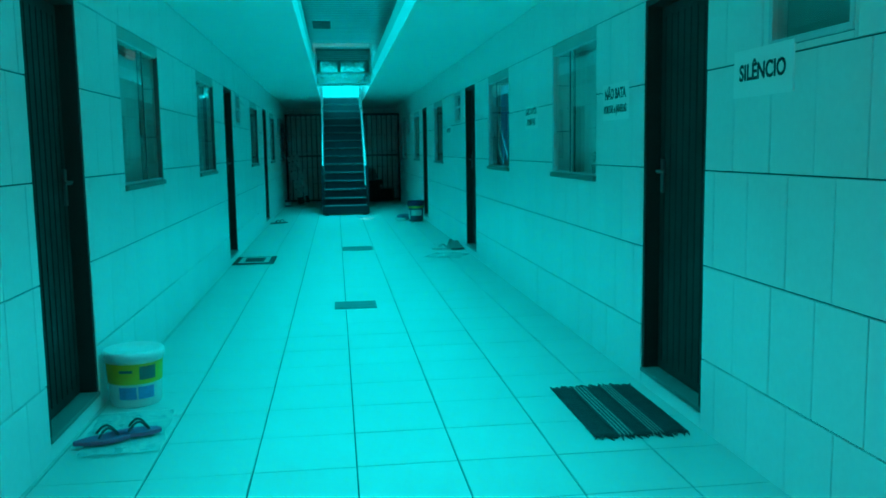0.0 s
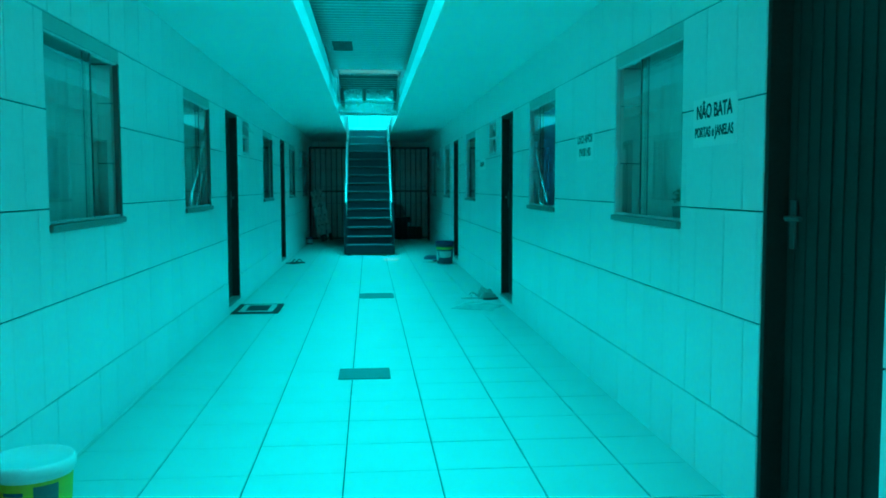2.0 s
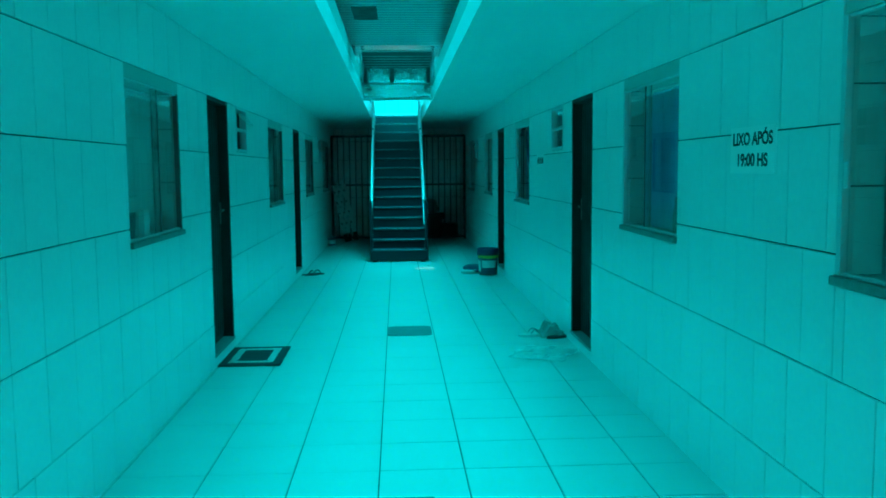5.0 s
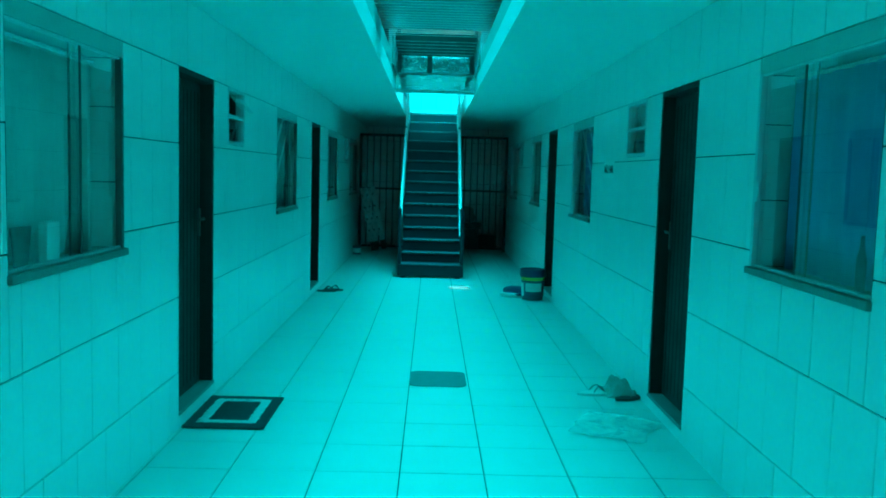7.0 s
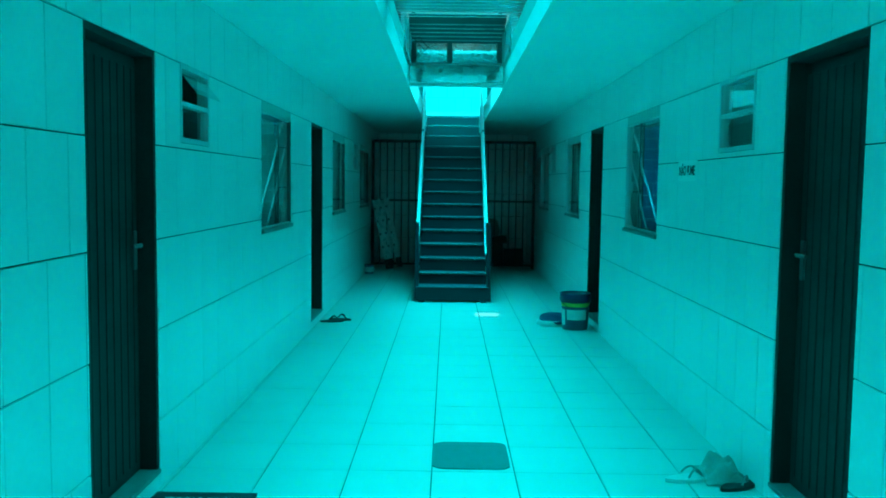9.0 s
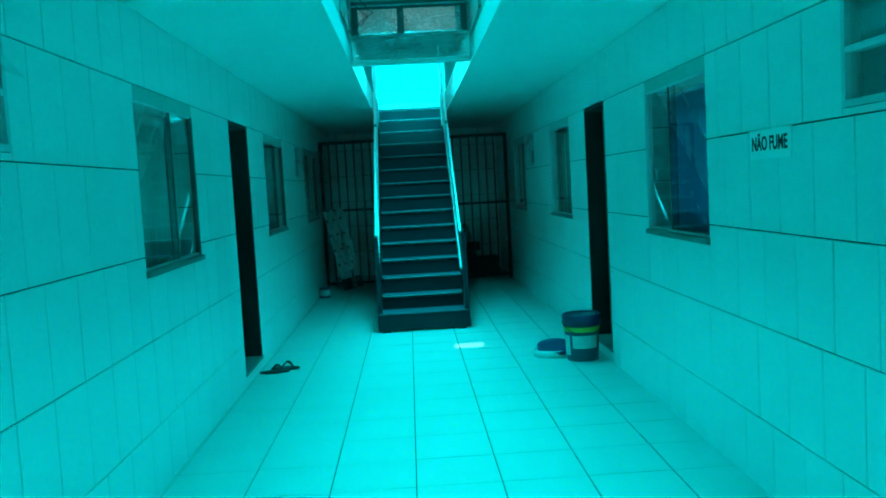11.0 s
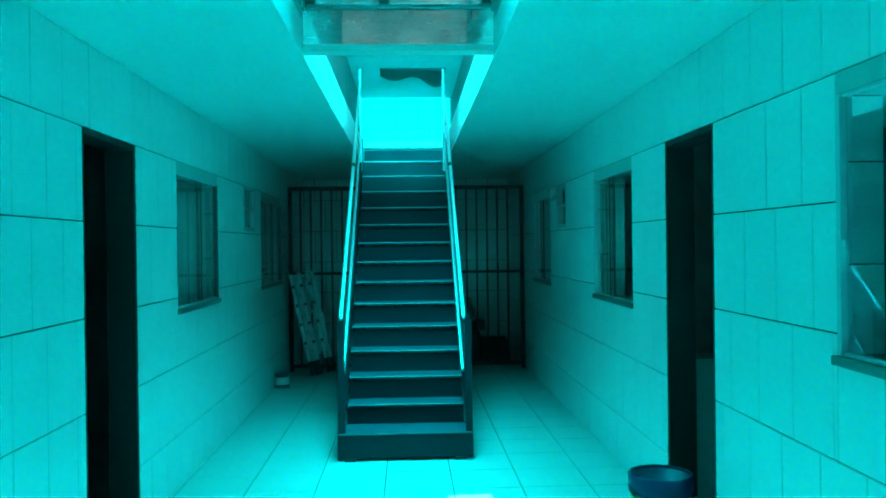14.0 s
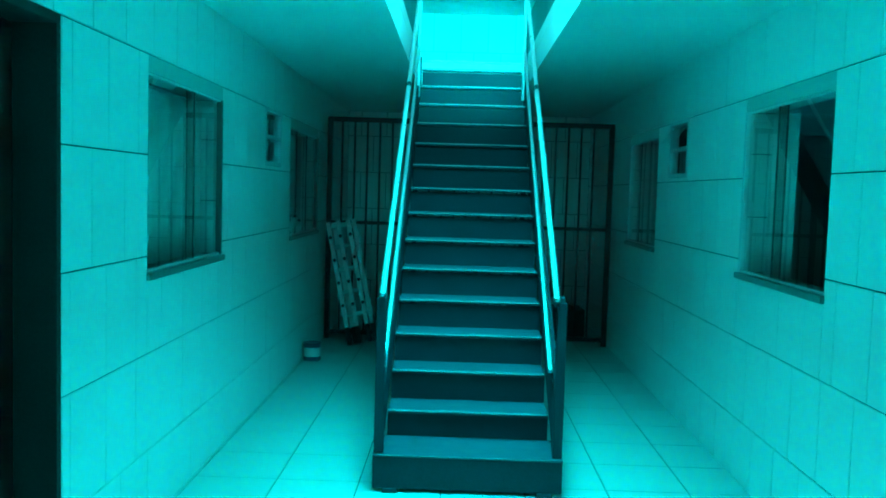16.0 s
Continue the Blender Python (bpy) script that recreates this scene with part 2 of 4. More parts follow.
def part(name, bm, mat, parent=None, label=""):
    ob = new(name, mesh_of(name, bm, mat))
    if parent:
        ob.parent = parent
    if label:
        ob["label"] = label
    return ob


def thing(name, place, label, category, group="", kind="", rz=0):
    ob = new(name)
    ob.matrix_basis = pose(*place, 0, 0, rz)
    return tagged(ob, label, category, group, kind)


def lettering(text, size, width, parent, x, y, mat, z=0.003):
    """Raised letters, centred on (x, y) in the sign's own plane."""
    cu = bpy.data.curves.new("lettering", "FONT")
    cu.body, cu.size, cu.align_x, cu.align_y, cu.extrude, cu.offset = text, size, "CENTER", "CENTER", 0.0006, size * 0.024
    tmp = new("tmp_text", cu)
    bpy.context.view_layer.update()
    me = bpy.data.meshes.new_from_object(tmp.evaluated_get(bpy.context.evaluated_depsgraph_get()))
    bpy.data.objects.remove(tmp)
    xs = [v.co.x for v in me.vertices]
    k = width / (max(xs) - min(xs))
    for v in me.vertices:
        v.co.x *= k
    me.materials.clear()
    me.materials.append(mat)
    ob = new("lettering", me)
    ob.parent = parent
    ob.location = (x, y, z)
    return ob


# ---- plan ----
LX, RX = -1.24, 1.705          # faces of the two tiled walls
Y0, YB = -1.5, 24.2            # street end, back wall
CEIL = 2.50
OX0, OX1 = -0.27, 0.70         # slot in the ceiling
OY0, OY1 = 1.4, 21.36
DOOR_TOP, WIN_LOW, WIN_TOP = 2.104, 1.11, 2.105
DOORS = {"L": [(4.16, 4.93), (10.60, 11.39), (15.95, 16.72)], "R": [(4.10, 4.89), (10.55, 11.33), (15.98, 16.74)]}
WINS = {"L": [(5.75, 6.90), (8.63, 9.73), (13.66, 14.82), (17.53, 18.70), (20.67, 22.00)],
        "R": [(5.75, 6.86), (8.54, 9.65), (13.68, 14.82), (17.45, 18.57), (20.62, 21.74)]}
VENTS = {"L": [(11.76, 12.28), (19.77, 20.30)], "R": [(3.00, 3.55), (11.71, 12.28), (19.75, 20.25)]}
VENT_LOW, VENT_TOP = 1.70, 2.105
ROWS_Z = [-0.003, 0.338, 0.780, 1.218, 1.668, 2.106, CEIL]


def holes(side):
    return ([(a, 0.0, b, DOOR_TOP) for a, b in DOORS[side]] + [(a, WIN_LOW, b, WIN_TOP) for a, b in WINS[side]]
            + [(a, VENT_LOW, b, VENT_TOP) for a, b in VENTS[side]])


def cut(rects, hole):
    """Rectangles (a, low, b, high) with a hole taken out of them."""
    out = []
    ha, hl, hb, hh = hole
    for a, lo, b, hi in rects:
        if hb <= a or ha >= b or hh <= lo or hl >= hi:
            out.append((a, lo, b, hi))
            continue
        if a < ha: out.append((a, lo, ha, hi))
        if b > hb: out.append((hb, lo, b, hi))
        m0, m1 = max(a, ha), min(b, hb)
        if lo < hl: out.append((m0, lo, m1, hl))
        if hi > hh: out.append((m0, hh, m1, hi))
    return out


# ---- large structure ----
def wall(side, name):
    rects = [(Y0, 0.0, YB, CEIL)]
    for h in holes(side):
        rects = cut(rects, h)
    bm = bmesh.new()
    x0, x1 = (LX - 0.16, LX - 0.009) if side == "L" else (RX + 0.009, RX + 0.16)
    for a, lo, b, hi in rects:
        add_box(bm, x0, a, lo, x1, b, hi)
    return tagged(part(name, bm, M_GROUT), "corridor wall clad in pale glazed tiles with dark joints", "wall", kind="structure")


wall_left, wall_right = wall("L", "wall_west"), wall("R", "wall_east")
floor = tagged(part("floor", box(LX - 0.16, Y0 - 0.5, -0.15, RX + 0.16, YB + 0.1, -0.004), M_GROUT), "corridor floor of pale square ceramic tiles", "floor", kind="structure")

bm = bmesh.new()
add_box(bm, LX - 0.16, Y0, CEIL, OX0, YB, CEIL + 0.18)
add_box(bm, OX1, Y0, CEIL, RX + 0.16, YB, CEIL + 0.18)
add_box(bm, OX0, Y0, CEIL, OX1, OY0, CEIL + 0.18)
add_box(bm, OX0, OY1, CEIL, OX1, YB, CEIL + 0.18)
tagged(part("ceiling", bm, M_PAINT), "smooth white painted ceiling with a long slot", "ceiling", kind="structure")

# raised curbs round the slot
# slot curbs are darker than the stair curbs to stand in for weaker light
for nm, xa, xb in (("trim_west", OX0 - 0.10, OX0), ("trim_east", OX1, OX1 + 0.10)):
    tagged(part(nm, box(xa, OY0, CEIL + 0.182, xb, 16.30, 2.84, bevel=0.003), M_CURB_DIM), "white painted curb along the ceiling slot, its colour dimmed", "curb", kind="structure")
for nm, xa, xb in (("trim_stair_west", OX0 - 0.10, OX0), ("trim_stair_east", OX1, OX1 + 0.10)):
    tagged(part(nm, box(xa, 16.304, CEIL + 0.182, xb, OY1, 2.78, bevel=0.003), M_PAINT), "white painted curb beside the stair opening", "curb", kind="structure")
tagged(part("trim_street", box(OX0 - 0.10, OY0 - 0.1, CEIL + 0.182, OX1 + 0.10, OY0 - 0.002, 2.84), M_PAINT), "white painted end curb of the ceiling slot", "curb", kind="structure")

# back wall, outer ground, upper storey
tagged(part("wall_back", box(LX - 0.16, YB + 0.004, 0, RX + 0.16, YB + 0.15, 2.9), M_GROUT), "tiled wall behind the barred gate", "wall", kind="structure")
tagged(part("ground", box(-60, -60, -0.4, 60, 110, -0.16), M_PLASTER), "dusty ground outside the building", "ground", kind="structure")
wall_up = tagged(part("wall_upper_end", box(-0.9, 23.61, 2.684, 1.4, 23.75, 3.90), M_GROUT), "pale tiled wall at the head of the stairs", "wall", kind="structure")
# base colour is darkened to keep these walls dim under the stairwell lamp
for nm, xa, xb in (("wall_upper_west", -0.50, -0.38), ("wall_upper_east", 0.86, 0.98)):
    tagged(part(nm, box(xa, 16.45, 2.684, xb, 23.60, 3.55), M_DULL), "low wall beside the stairwell, its colour darkened for shade", "wall", kind="structure")
tagged(part("floor_upper", box(OX0 + 0.003, OY1 + 0.002, 2.684, 0.855, 23.6, 2.70), M_FLOOR), "landing floor at the head of the stairs", "floor", kind="structure")

roof = thing("roof_stairs", (0, 0, 3.56), "corrugated roof over the stair landing with a dark patch", "roof", kind="structure")
bm = bmesh.new()
for k in range(34):
    y = 20.9 + k * 0.08
    add_box(bm, -0.55, y, 0.0, 1.05, y + 0.045, 0.04)
    add_box(bm, -0.55, y + 0.045, 0.03, 1.05, y + 0.08, 0.05)
part("sheet", bm, M_ROOFM, roof)
part("dark_patch", sheet(lambda u, v: (-0.05 + 0.75 * u, 21.6 + (0.95 + 0.3 * math.sin(9 * u)) * v * (0.5 + 0.5 * u), -0.006 - 0.004 * v), 12, 6, 0.003), M_WOODBOX, roof, "dark irregular patch")

# unseen opaque sheets added to block the sun except for one floor patch
shaft = thing("roof_sun_mask", (0, 0, 3.55), "unseen opaque roof added over the stairwell, with a gap for one sun patch", "roof", kind="structure")
bm = bmesh.new()
add_box(bm, -0.7, 16.47, 0.62, 1.2, 20.88, 0.65)
add_box(bm, -0.7, 15.2, 0.62, 1.2, 16.27, 0.65)
add_box(bm, -0.7, 16.27, 0.62, 0.41, 16.47, 0.65)
add_box(bm, 0.96, 16.27, 0.62, 1.2, 16.47, 0.65)
part("sheet", bm, M_ROOFM, shaft)
for px in (-0.44, 0.92):
    for py in (16.5, 20.8):
        part("post", box(px - 0.03, py, 0, px + 0.03, py + 0.06, 0.62), M_STEEL, shaft)

# louvred plastic cover over the slot
cover = thing("skylight_cover", (0.215, 8.85, 3.12), "green translucent plastic cover with cross ribs over the ceiling slot", "skylight", kind="structure")
FIN = mesh_of("rib", box(-0.90, -0.006, 0.0, 0.90, 0.006, 0.007), M_FIN)
k = 0
y = OY0 + 0.05
while y < 16.25:
    ob = new("rib", FIN)
    ob.parent = cover
    ob.location = (0, y - 8.85, 0.0)
    y += 0.14
# the underside's shade is put into these sheets' dark base colour
part("sheet", box(-0.93, 1.25, 0.17, 0.93, 16.36 - 8.85, 0.185), M_UNDER_DIM, cover)
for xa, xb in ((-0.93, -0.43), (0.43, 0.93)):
    part("side_sheet", box(xa, OY0 - 8.85, 0.17, xb, 1.25, 0.185), M_UNDER_DIM, cover)
part("clear_sheet", box(-0.43, OY0 - 8.85, 0.168, 0.43, 1.25, 0.178), M_CLEAR, cover, "clear sunlit plastic sheet")
part("patch", box(-0.45, 12.5 - 8.85, -0.012, -0.20, 13.2 - 8.85, -0.002), M_BAR, cover, "dark board patched under the ribs")
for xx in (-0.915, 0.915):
    part("side_wall", box(xx - 0.012, OY0 - 8.85, -0.438, xx + 0.012, 16.3 - 8.85, 0.168), M_UNDER_DIM, cover)

# glazed gable at the end of the cover
gable = tagged(new("window_gable"), "dark framed glazed end of the skylight with two panes", "window", kind="structure")
gable.location = (0.215, 16.33, 2.52)
part("beam", box(-0.485, -0.05, 0.0, 0.485, 0.05, 0.035, bevel=0.003), M_PAINT, gable, "white painted cross beam")
part("panel", box(-0.485, -0.006, 0.035, 0.485, 0.006, 0.225), M_SMOKE, gable, "dull smoked plastic panel")
part("frame_rail", box(-0.485, -0.03, 0.225, 0.485, 0.03, 0.245, bevel=0.003), M_PANEL, gable)
part("frame_top", box(-0.485, -0.03, 0.45, 0.485, 0.03, 0.475, bevel=0.003), M_COVER, gable)
for k in range(6):
    lv = part("louvre", box(-0.48, -0.055, -0.004, 0.48, 0.055, 0.004, bevel=0.002), M_COVER, gable, "dark tilted louvre")
    lv.matrix_basis = pose(0, -0.03 - 0.09 * k, 0.49 + 0.024 * k, -32, 0, 0)
    # paler strip draws the light along the louvre's edge
    part("louvre_lit_edge", box(-0.478, 0.035 - 0.09 * k, 0.438 + 0.024 * k, 0.478, 0.045 - 0.09 * k, 0.450 + 0.024 * k), M_PANEL, gable) if k else None
part("frame_side", box(-0.485, -0.03, 0.245, -0.42, 0.03, 0.45, bevel=0.003), M_COVER, gable)
part("frame_side", box(0.42, -0.03, 0.245, 0.485, 0.03, 0.45, bevel=0.003), M_COVER, gable)
part("mullion", box(-0.10, -0.034, 0.24, -0.045, 0.03, 0.45, bevel=0.003), M_COVER, gable)
part("pane", box(-0.42, -0.003, 0.246, -0.10, 0.003, 0.45), M_MILKY, gable)
part("pane", box(-0.045, -0.003, 0.246, 0.42, 0.003, 0.45), M_MILKY, gable)
for xx in (-0.475, 0.475):
    part("side_panel", box(xx - 0.006, -1.2, 0.2, xx + 0.006, -0.05, 0.5), M_PANEL, gable, "dark glazed side panel")

for k, lean in enumerate((0.0, 0.05)):
    bm = bmesh.new()
    prev = None
    for q in range(15):
        a = q / 14 * math.pi
        p = Vector((-0.43 + 0.10 * math.sin(a) + lean, -0.30 - 0.12 * k, 0.24 + 0.20 * (q / 14) + 0.03 * math.sin(2 * a)))
        if prev:
            add_tube(bm, prev, p, 0.004, 6)
        prev = p
    part("cable", bm, M_BLACKR, gable, "loose looped cable")

# clouds far beyond the stairwell
cl = bpy.data.materials.new("clouds")
cl.use_nodes = True
N, K = cl.node_tree.nodes, cl.node_tree.links
N.remove(N["Principled BSDF"])
em = N.new("ShaderNodeEmission"); em.inputs[1].default_value = 0.7
cn = N.new("ShaderNodeTexNoise"); cn.inputs["Scale"].default_value = 0.16; cn.inputs["Detail"].default_value = 6
geo = N.new("ShaderNodeNewGeometry"); K.new(geo.outputs["Position"], cn.inputs["Vector"])
ramp = N.new("ShaderNodeValToRGB")
ramp.color_ramp.elements[0].position, ramp.color_ramp.elements[0].color = 0.40, (0.05, 0.40, 0.40, 1)
ramp.color_ramp.elements[1].position, ramp.color_ramp.elements[1].color = 0.68, (0.40, 0.85, 0.85, 1)
K.new(cn.outputs[0], ramp.inputs[0]); K.new(ramp.outputs[0], em.inputs[0]); K.new(em.outputs[0], N["Material Output"].inputs[0])
tagged(part("backdrop", box(-60, 100, -0.16, 60, 100.2, 60), cl), "cloudy sky beyond the roofs", "sky", kind="structure")

# rooms behind the walls
for side, s, x in (("west", -1, LX - 0.16), ("east", 1, RX + 0.16)):
    bm = bmesh.new()
    xa, xb = sorted((x + s * 2.4, x + s * 2.5))
    add_box(bm, xa, Y0, 0, xb, YB, CEIL)
    xa, xb = sorted((x + s * 0.002, x + s * 2.5))
    add_box(bm, xa, Y0, -0.06, xb, YB, 0.0)
    add_box(bm, xa, Y0, CEIL, xb, YB, CEIL + 0.1)
    for y in (Y0, 7.6, 12.9 if side == "west" else 12.55, 19.2, YB - 0.1):
        add_box(bm, xa, y, 0.0, xb, y + 0.1, CEIL)
    tagged(part("wall_rooms_" + side, bm, M_ROOM), "plain unlit rooms behind the corridor wall", "room", kind="structure")


# ---- doors ----
def door(side, n, a, b, opened):
    """A dark ribbed steel door in its frame; x runs into the wall."""
    s = -1 if side == "L" else 1
    x = LX if side == "L" else RX
    w = b - a
    d = tagged(new("door_%d" % n), "dark brown ribbed steel door standing open into a dim room" if opened else "closed dark brown ribbed steel door in a tiled wall", "door", kind="structure")
    d.matrix_basis = pose(x, (a + b) / 2, 0)

    def bx(x0, y0, z0, x1, y1, z1, bev=0.002):
        p0, p1 = sorted((s * x0, s * x1))
        return box(p0, y0, z0, p1, y1, z1, bevel=bev)
    part("door_frame", bx(0.004, -w / 2, 0.10, 0.16, -w / 2 + 0.03, DOOR_TOP - 0.03), M_DOOR, d)
    part("door_frame", bx(0.004, w / 2 - 0.03, 0.10, 0.16, w / 2, DOOR_TOP - 0.03), M_DOOR, d)
    part("door_head", bx(0.004, -w / 2, DOOR_TOP - 0.03, 0.16, w / 2, DOOR_TOP), M_DOOR, d)
    part("threshold", bx(0.0, -w / 2 + 0.001, 0.0, 0.16, w / 2 - 0.001, 0.075, 0.004), M_TILE, d, "tiled door step")
    part("step_slab", bx(-0.006, -w / 2 + 0.002, 0.075, 0.16, w / 2 - 0.002, 0.10, 0.004), M_STONE, d, "grey stone step slab")
    lw = w - 0.07
    bm = bmesh.new()
    add_box(bm, 0.0, 0.0, 0.0, 0.03, lw, DOOR_TOP - 0.14, 0.002)
    leaf = part("leaf", bm, M_DOOR, d)
    rib = mesh_of("rib", box(-0.005, -0.024, 0.05, 0.0, 0.024, DOOR_TOP - 0.19, bevel=0.003), M_DOOR)
    count = 9
    for k in range(count):
        for off in ((0.0, 1) if not opened else (0.03, -1),):
            r = new("rib", rib)
            r.parent = leaf
            r.matrix_basis = pose(off[0], (k + 0.5) * lw / count, 0) @ Matrix.Diagonal((off[1], 1, 1, 1))
    bm = box(-0.02, lw - 0.09, 0.98, -0.008, lw - 0.05, 1.16, bevel=0.003)
    add_tube(bm, (-0.045, lw - 0.07, 1.09), (-0.008, lw - 0.07, 1.09), 0.009)
    add_tube(bm, (-0.045, lw - 0.07, 1.095), (-0.045, lw - 0.18, 1.095), 0.009)
    part("handle", bm, M_DARKMETAL_GAP, leaf, "worn dark lever handle")
    turn = pose(s * 0.085, -lw / 2, 0.103) @ Matrix.Diagonal((s, 1, 1, 1))
    if opened:
        turn = pose(s * 0.18, -w / 2 + 0.035, 0.103, 0, 0, -s * 100) @ Matrix.Diagonal((s, 1, 1, 1))
    leaf.matrix_basis = turn
    return d


n = 0
for side in "LR":
    for i, (a, b) in enumerate(DOORS[side]):
        n += 1
        door(side, n, a, b, i == 2)


# ---- windows ----
def window(side, n, a, b, name="window"):
    """A sliding window in a recess, with stone sill and plastered head; local x runs into the wall."""
    s = -1 if side == "L" else 1
    x = LX if side == "L" else RX
    w, h = b - a, WIN_TOP - WIN_LOW
    o = tagged(new("%s_%d" % (name, n)), "two-leaf frameless sliding glass window with a stone sill", "window", kind="structure")
    o.location = (x, (a + b) / 2, WIN_LOW)

    def bx(x0, y0, z0, x1, y1, z1, bev=0.0015):
        p0, p1 = sorted((s * x0, s * x1))
        return box(p0, y0, z0, p1, y1, z1, bevel=bev)
    part("window_sill", bx(-0.02, -w / 2 - 0.01, 0.002, 0.16, w / 2 + 0.01, 0.035, 0.004), M_STONE, o, "grey granite sill")
    part("window_head", bx(0.003, -w / 2, h - 0.075, 0.16, w / 2, h, 0.002), M_HEAD, o, "grey plaster lintel strip")
    lo, hi = 0.037, h - 0.077
    # tiled reveals, one tile above another
    cuts = [lo, lo + 0.31 * h, lo + 0.66 * h, hi]
    for y in (-w / 2, w / 2 - 0.012):
        for za, zb in zip(cuts, cuts[1:]):
            part("reveal_tile", bx(0.030, y, za + 0.002, 0.16, y + 0.012, zb - 0.004), M_TILE, o, "glazed tile in the window reveal")
    # slim aluminium channel on the far side (R), shallow tracks; dark strips stand in for shaded gaps on the near side
    # and far side (L)
    part("frame_side", bx(-0.002, w / 2 - 0.030, lo, 0.028, w / 2 - 0.001, hi), M_ALU if side == "R" else M_DARKMETAL_GAP, o, "slim upright, dark where it stands for a shaded gap")
    part("frame_side", bx(0.002, -w / 2 + 0.001, lo, 0.028, -w / 2 + 0.006, hi), M_DARKMETAL_GAP, o)
    part("frame_top", bx(0.004, -w / 2 + 0.007, hi - 0.010, 0.030, w / 2 - 0.031, hi), M_ALU, o)
    part("frame_bottom", bx(0.004, -w / 2 + 0.007, lo, 0.030, w / 2 - 0.031, lo + 0.012), M_ALU, o)
    # two frameless leaves that overlap in the middle
    near = -w / 2 + 0.008
    far = w / 2 - 0.031
    mid = 0.03 * w
    for ya, yb, xd, ye in ((near, mid + 0.05, 0.008, mid + 0.05), (mid - 0.03, far, 0.020, mid - 0.03)):
        sash = part("sash", bx(xd - 0.003, ye - 0.006, lo + 0.013, xd + 0.004, ye + 0.006, hi - 0.011), M_DARKMETAL_GAP, o, "dark edge strip of the glass leaf")
        part("pane", pane_quad(s * (xd + 0.0005), ya, lo + 0.013, yb, hi - 0.011), M_GLASS, sash).visible_shadow = False
    if side == "R":
        part("latch", bx(-0.010, w / 2 - 0.075, 0.34 * h, 0.005, w / 2 - 0.05, 0.34 * h + 0.09, 0.003), M_ALU, o, "small aluminium latch")
    return o


def curtain(side, a, b, mat, label):
    s = -1 if side == "L" else 1
    x = (LX if side == "L" else RX) + s * 0.135
    a, b = a + 0.02, b - 0.02
    c = thing("curtain", (x, (a + b) / 2, WIN_LOW + 0.037), label, "curtain")
    w = b - a
    part("cloth", sheet(lambda u, v: (s * (0.013 * math.sin(u * w * 38 + 0.9 * math.sin(5 * u) + 0.3 * v) + 0.004 * math.sin(u * w * 83)), (u - 0.5) * w, v * 0.85), 110, 3, 0.002), mat, c)
    part("curtain_rod", tube((0, -w / 2, 0.858), (0, w / 2, 0.858), 0.008), M_ALU, c)


PALE, BLUE = "pale folded curtain hanging behind the window", "blue folded curtain hanging behind the window"
n = 0
for side in "LR":
    for i, (a, b) in enumerate(WINS[side]):
        n += 1
        window(side, n, a, b)
        if side == "R":
            if i == 0: curtain(side, a, b - 0.05, M_CURTP, PALE)
            if i in (1, 2): curtain(side, a, b - (0.10 if i == 2 else 0.05), M_CURTB, BLUE)
            if i in (3, 4): curtain(side, b - 0.42, b, M_CURTP, PALE)
        else:
            curtain(side, a, b - (0.0 if i < 4 else 0.40), M_CURTP, PALE)


def vent(side, n, a, b, tilt):
    s = -1 if side == "L" else 1
    x = LX if side == "L" else RX
    w, h = b - a, VENT_TOP - VENT_LOW
    o = tagged(new("window_vent_%d" % n), "small two-pane awning window in a pale frame" + (" with its upper pane tilted open" if tilt else ""), "window", kind="structure")
    o.location = (x, (a + b) / 2, VENT_LOW)

    def bx(x0, y0, z0, x1, y1, z1, bev=0.0015):
        p0, p1 = sorted((s * x0, s * x1))
        return box(p0, y0, z0, p1, y1, z1, bevel=bev)
    t = 0.026
    part("frame_bottom", bx(-0.004, -w / 2, 0, 0.06, w / 2, t), M_ALU, o)
    part("frame_top", bx(-0.004, -w / 2, h - t, 0.06, w / 2, h), M_ALU, o)
    for y in (-w / 2, w / 2 - t):
        part("frame_side", bx(-0.003, y, t, 0.06, y + t, h - t), M_ALU, o)
    part("crossbar", bx(-0.002, -w / 2 + t, h / 2 - 0.012, 0.05, w / 2 - t, h / 2 + 0.012), M_ALU, o)
    part("pane", pane_quad(s * 0.02, -w / 2 + t, t, w / 2 - t, h / 2 - 0.012), M_GLASS, o).visible_shadow = False
    up = part("pane", pane_quad(0.0, -w / 2 + t, -(h / 2 - t - 0.016), w / 2 - t, 0.0), M_GLASS, o)
    up.visible_shadow = False
    up.matrix_basis = pose(s * 0.02, 0, h - t - 0.002, 0, (-s * -38) if tilt else 0, 0)
    part("back", bx(0.062, -w / 2 + 0.004, 0.004, 0.067, w / 2 - 0.004, h - 0.004, 0), M_FROSTED if side == "L" else M_DULL, o, "frosted inner sheet") if not tilt else None


n = 0
for side in "LR":
    for i, (a, b) in enumerate(VENTS[side]):
        n += 1
        vent(side, n, a, b, (side, i) in (("L", 0), ("R", 2)))


# ---- staircase ----
SX0, SX1, SY, RISE, RUN, FIRST, SET = -0.27, 0.70, 18.05, 0.175, 0.2275, 0.200, 0.11
SLOPE = 0.7587
st = thing("staircase", ((SX0 + SX1) / 2, SY, 0), "steep dark painted steel staircase with pipe handrails", "staircase")
hw = (SX1 - SX0) / 2
part("bottom_step", box(-hw, 0.0, 0.02, hw, RUN + SET + 0.02, FIRST - 0.012, bevel=0.006), M_STEEL, st)
part("tread", box(-hw, -0.008, FIRST - 0.012, hw, RUN + SET + 0.008, FIRST, bevel=0.003), M_TREAD, st)
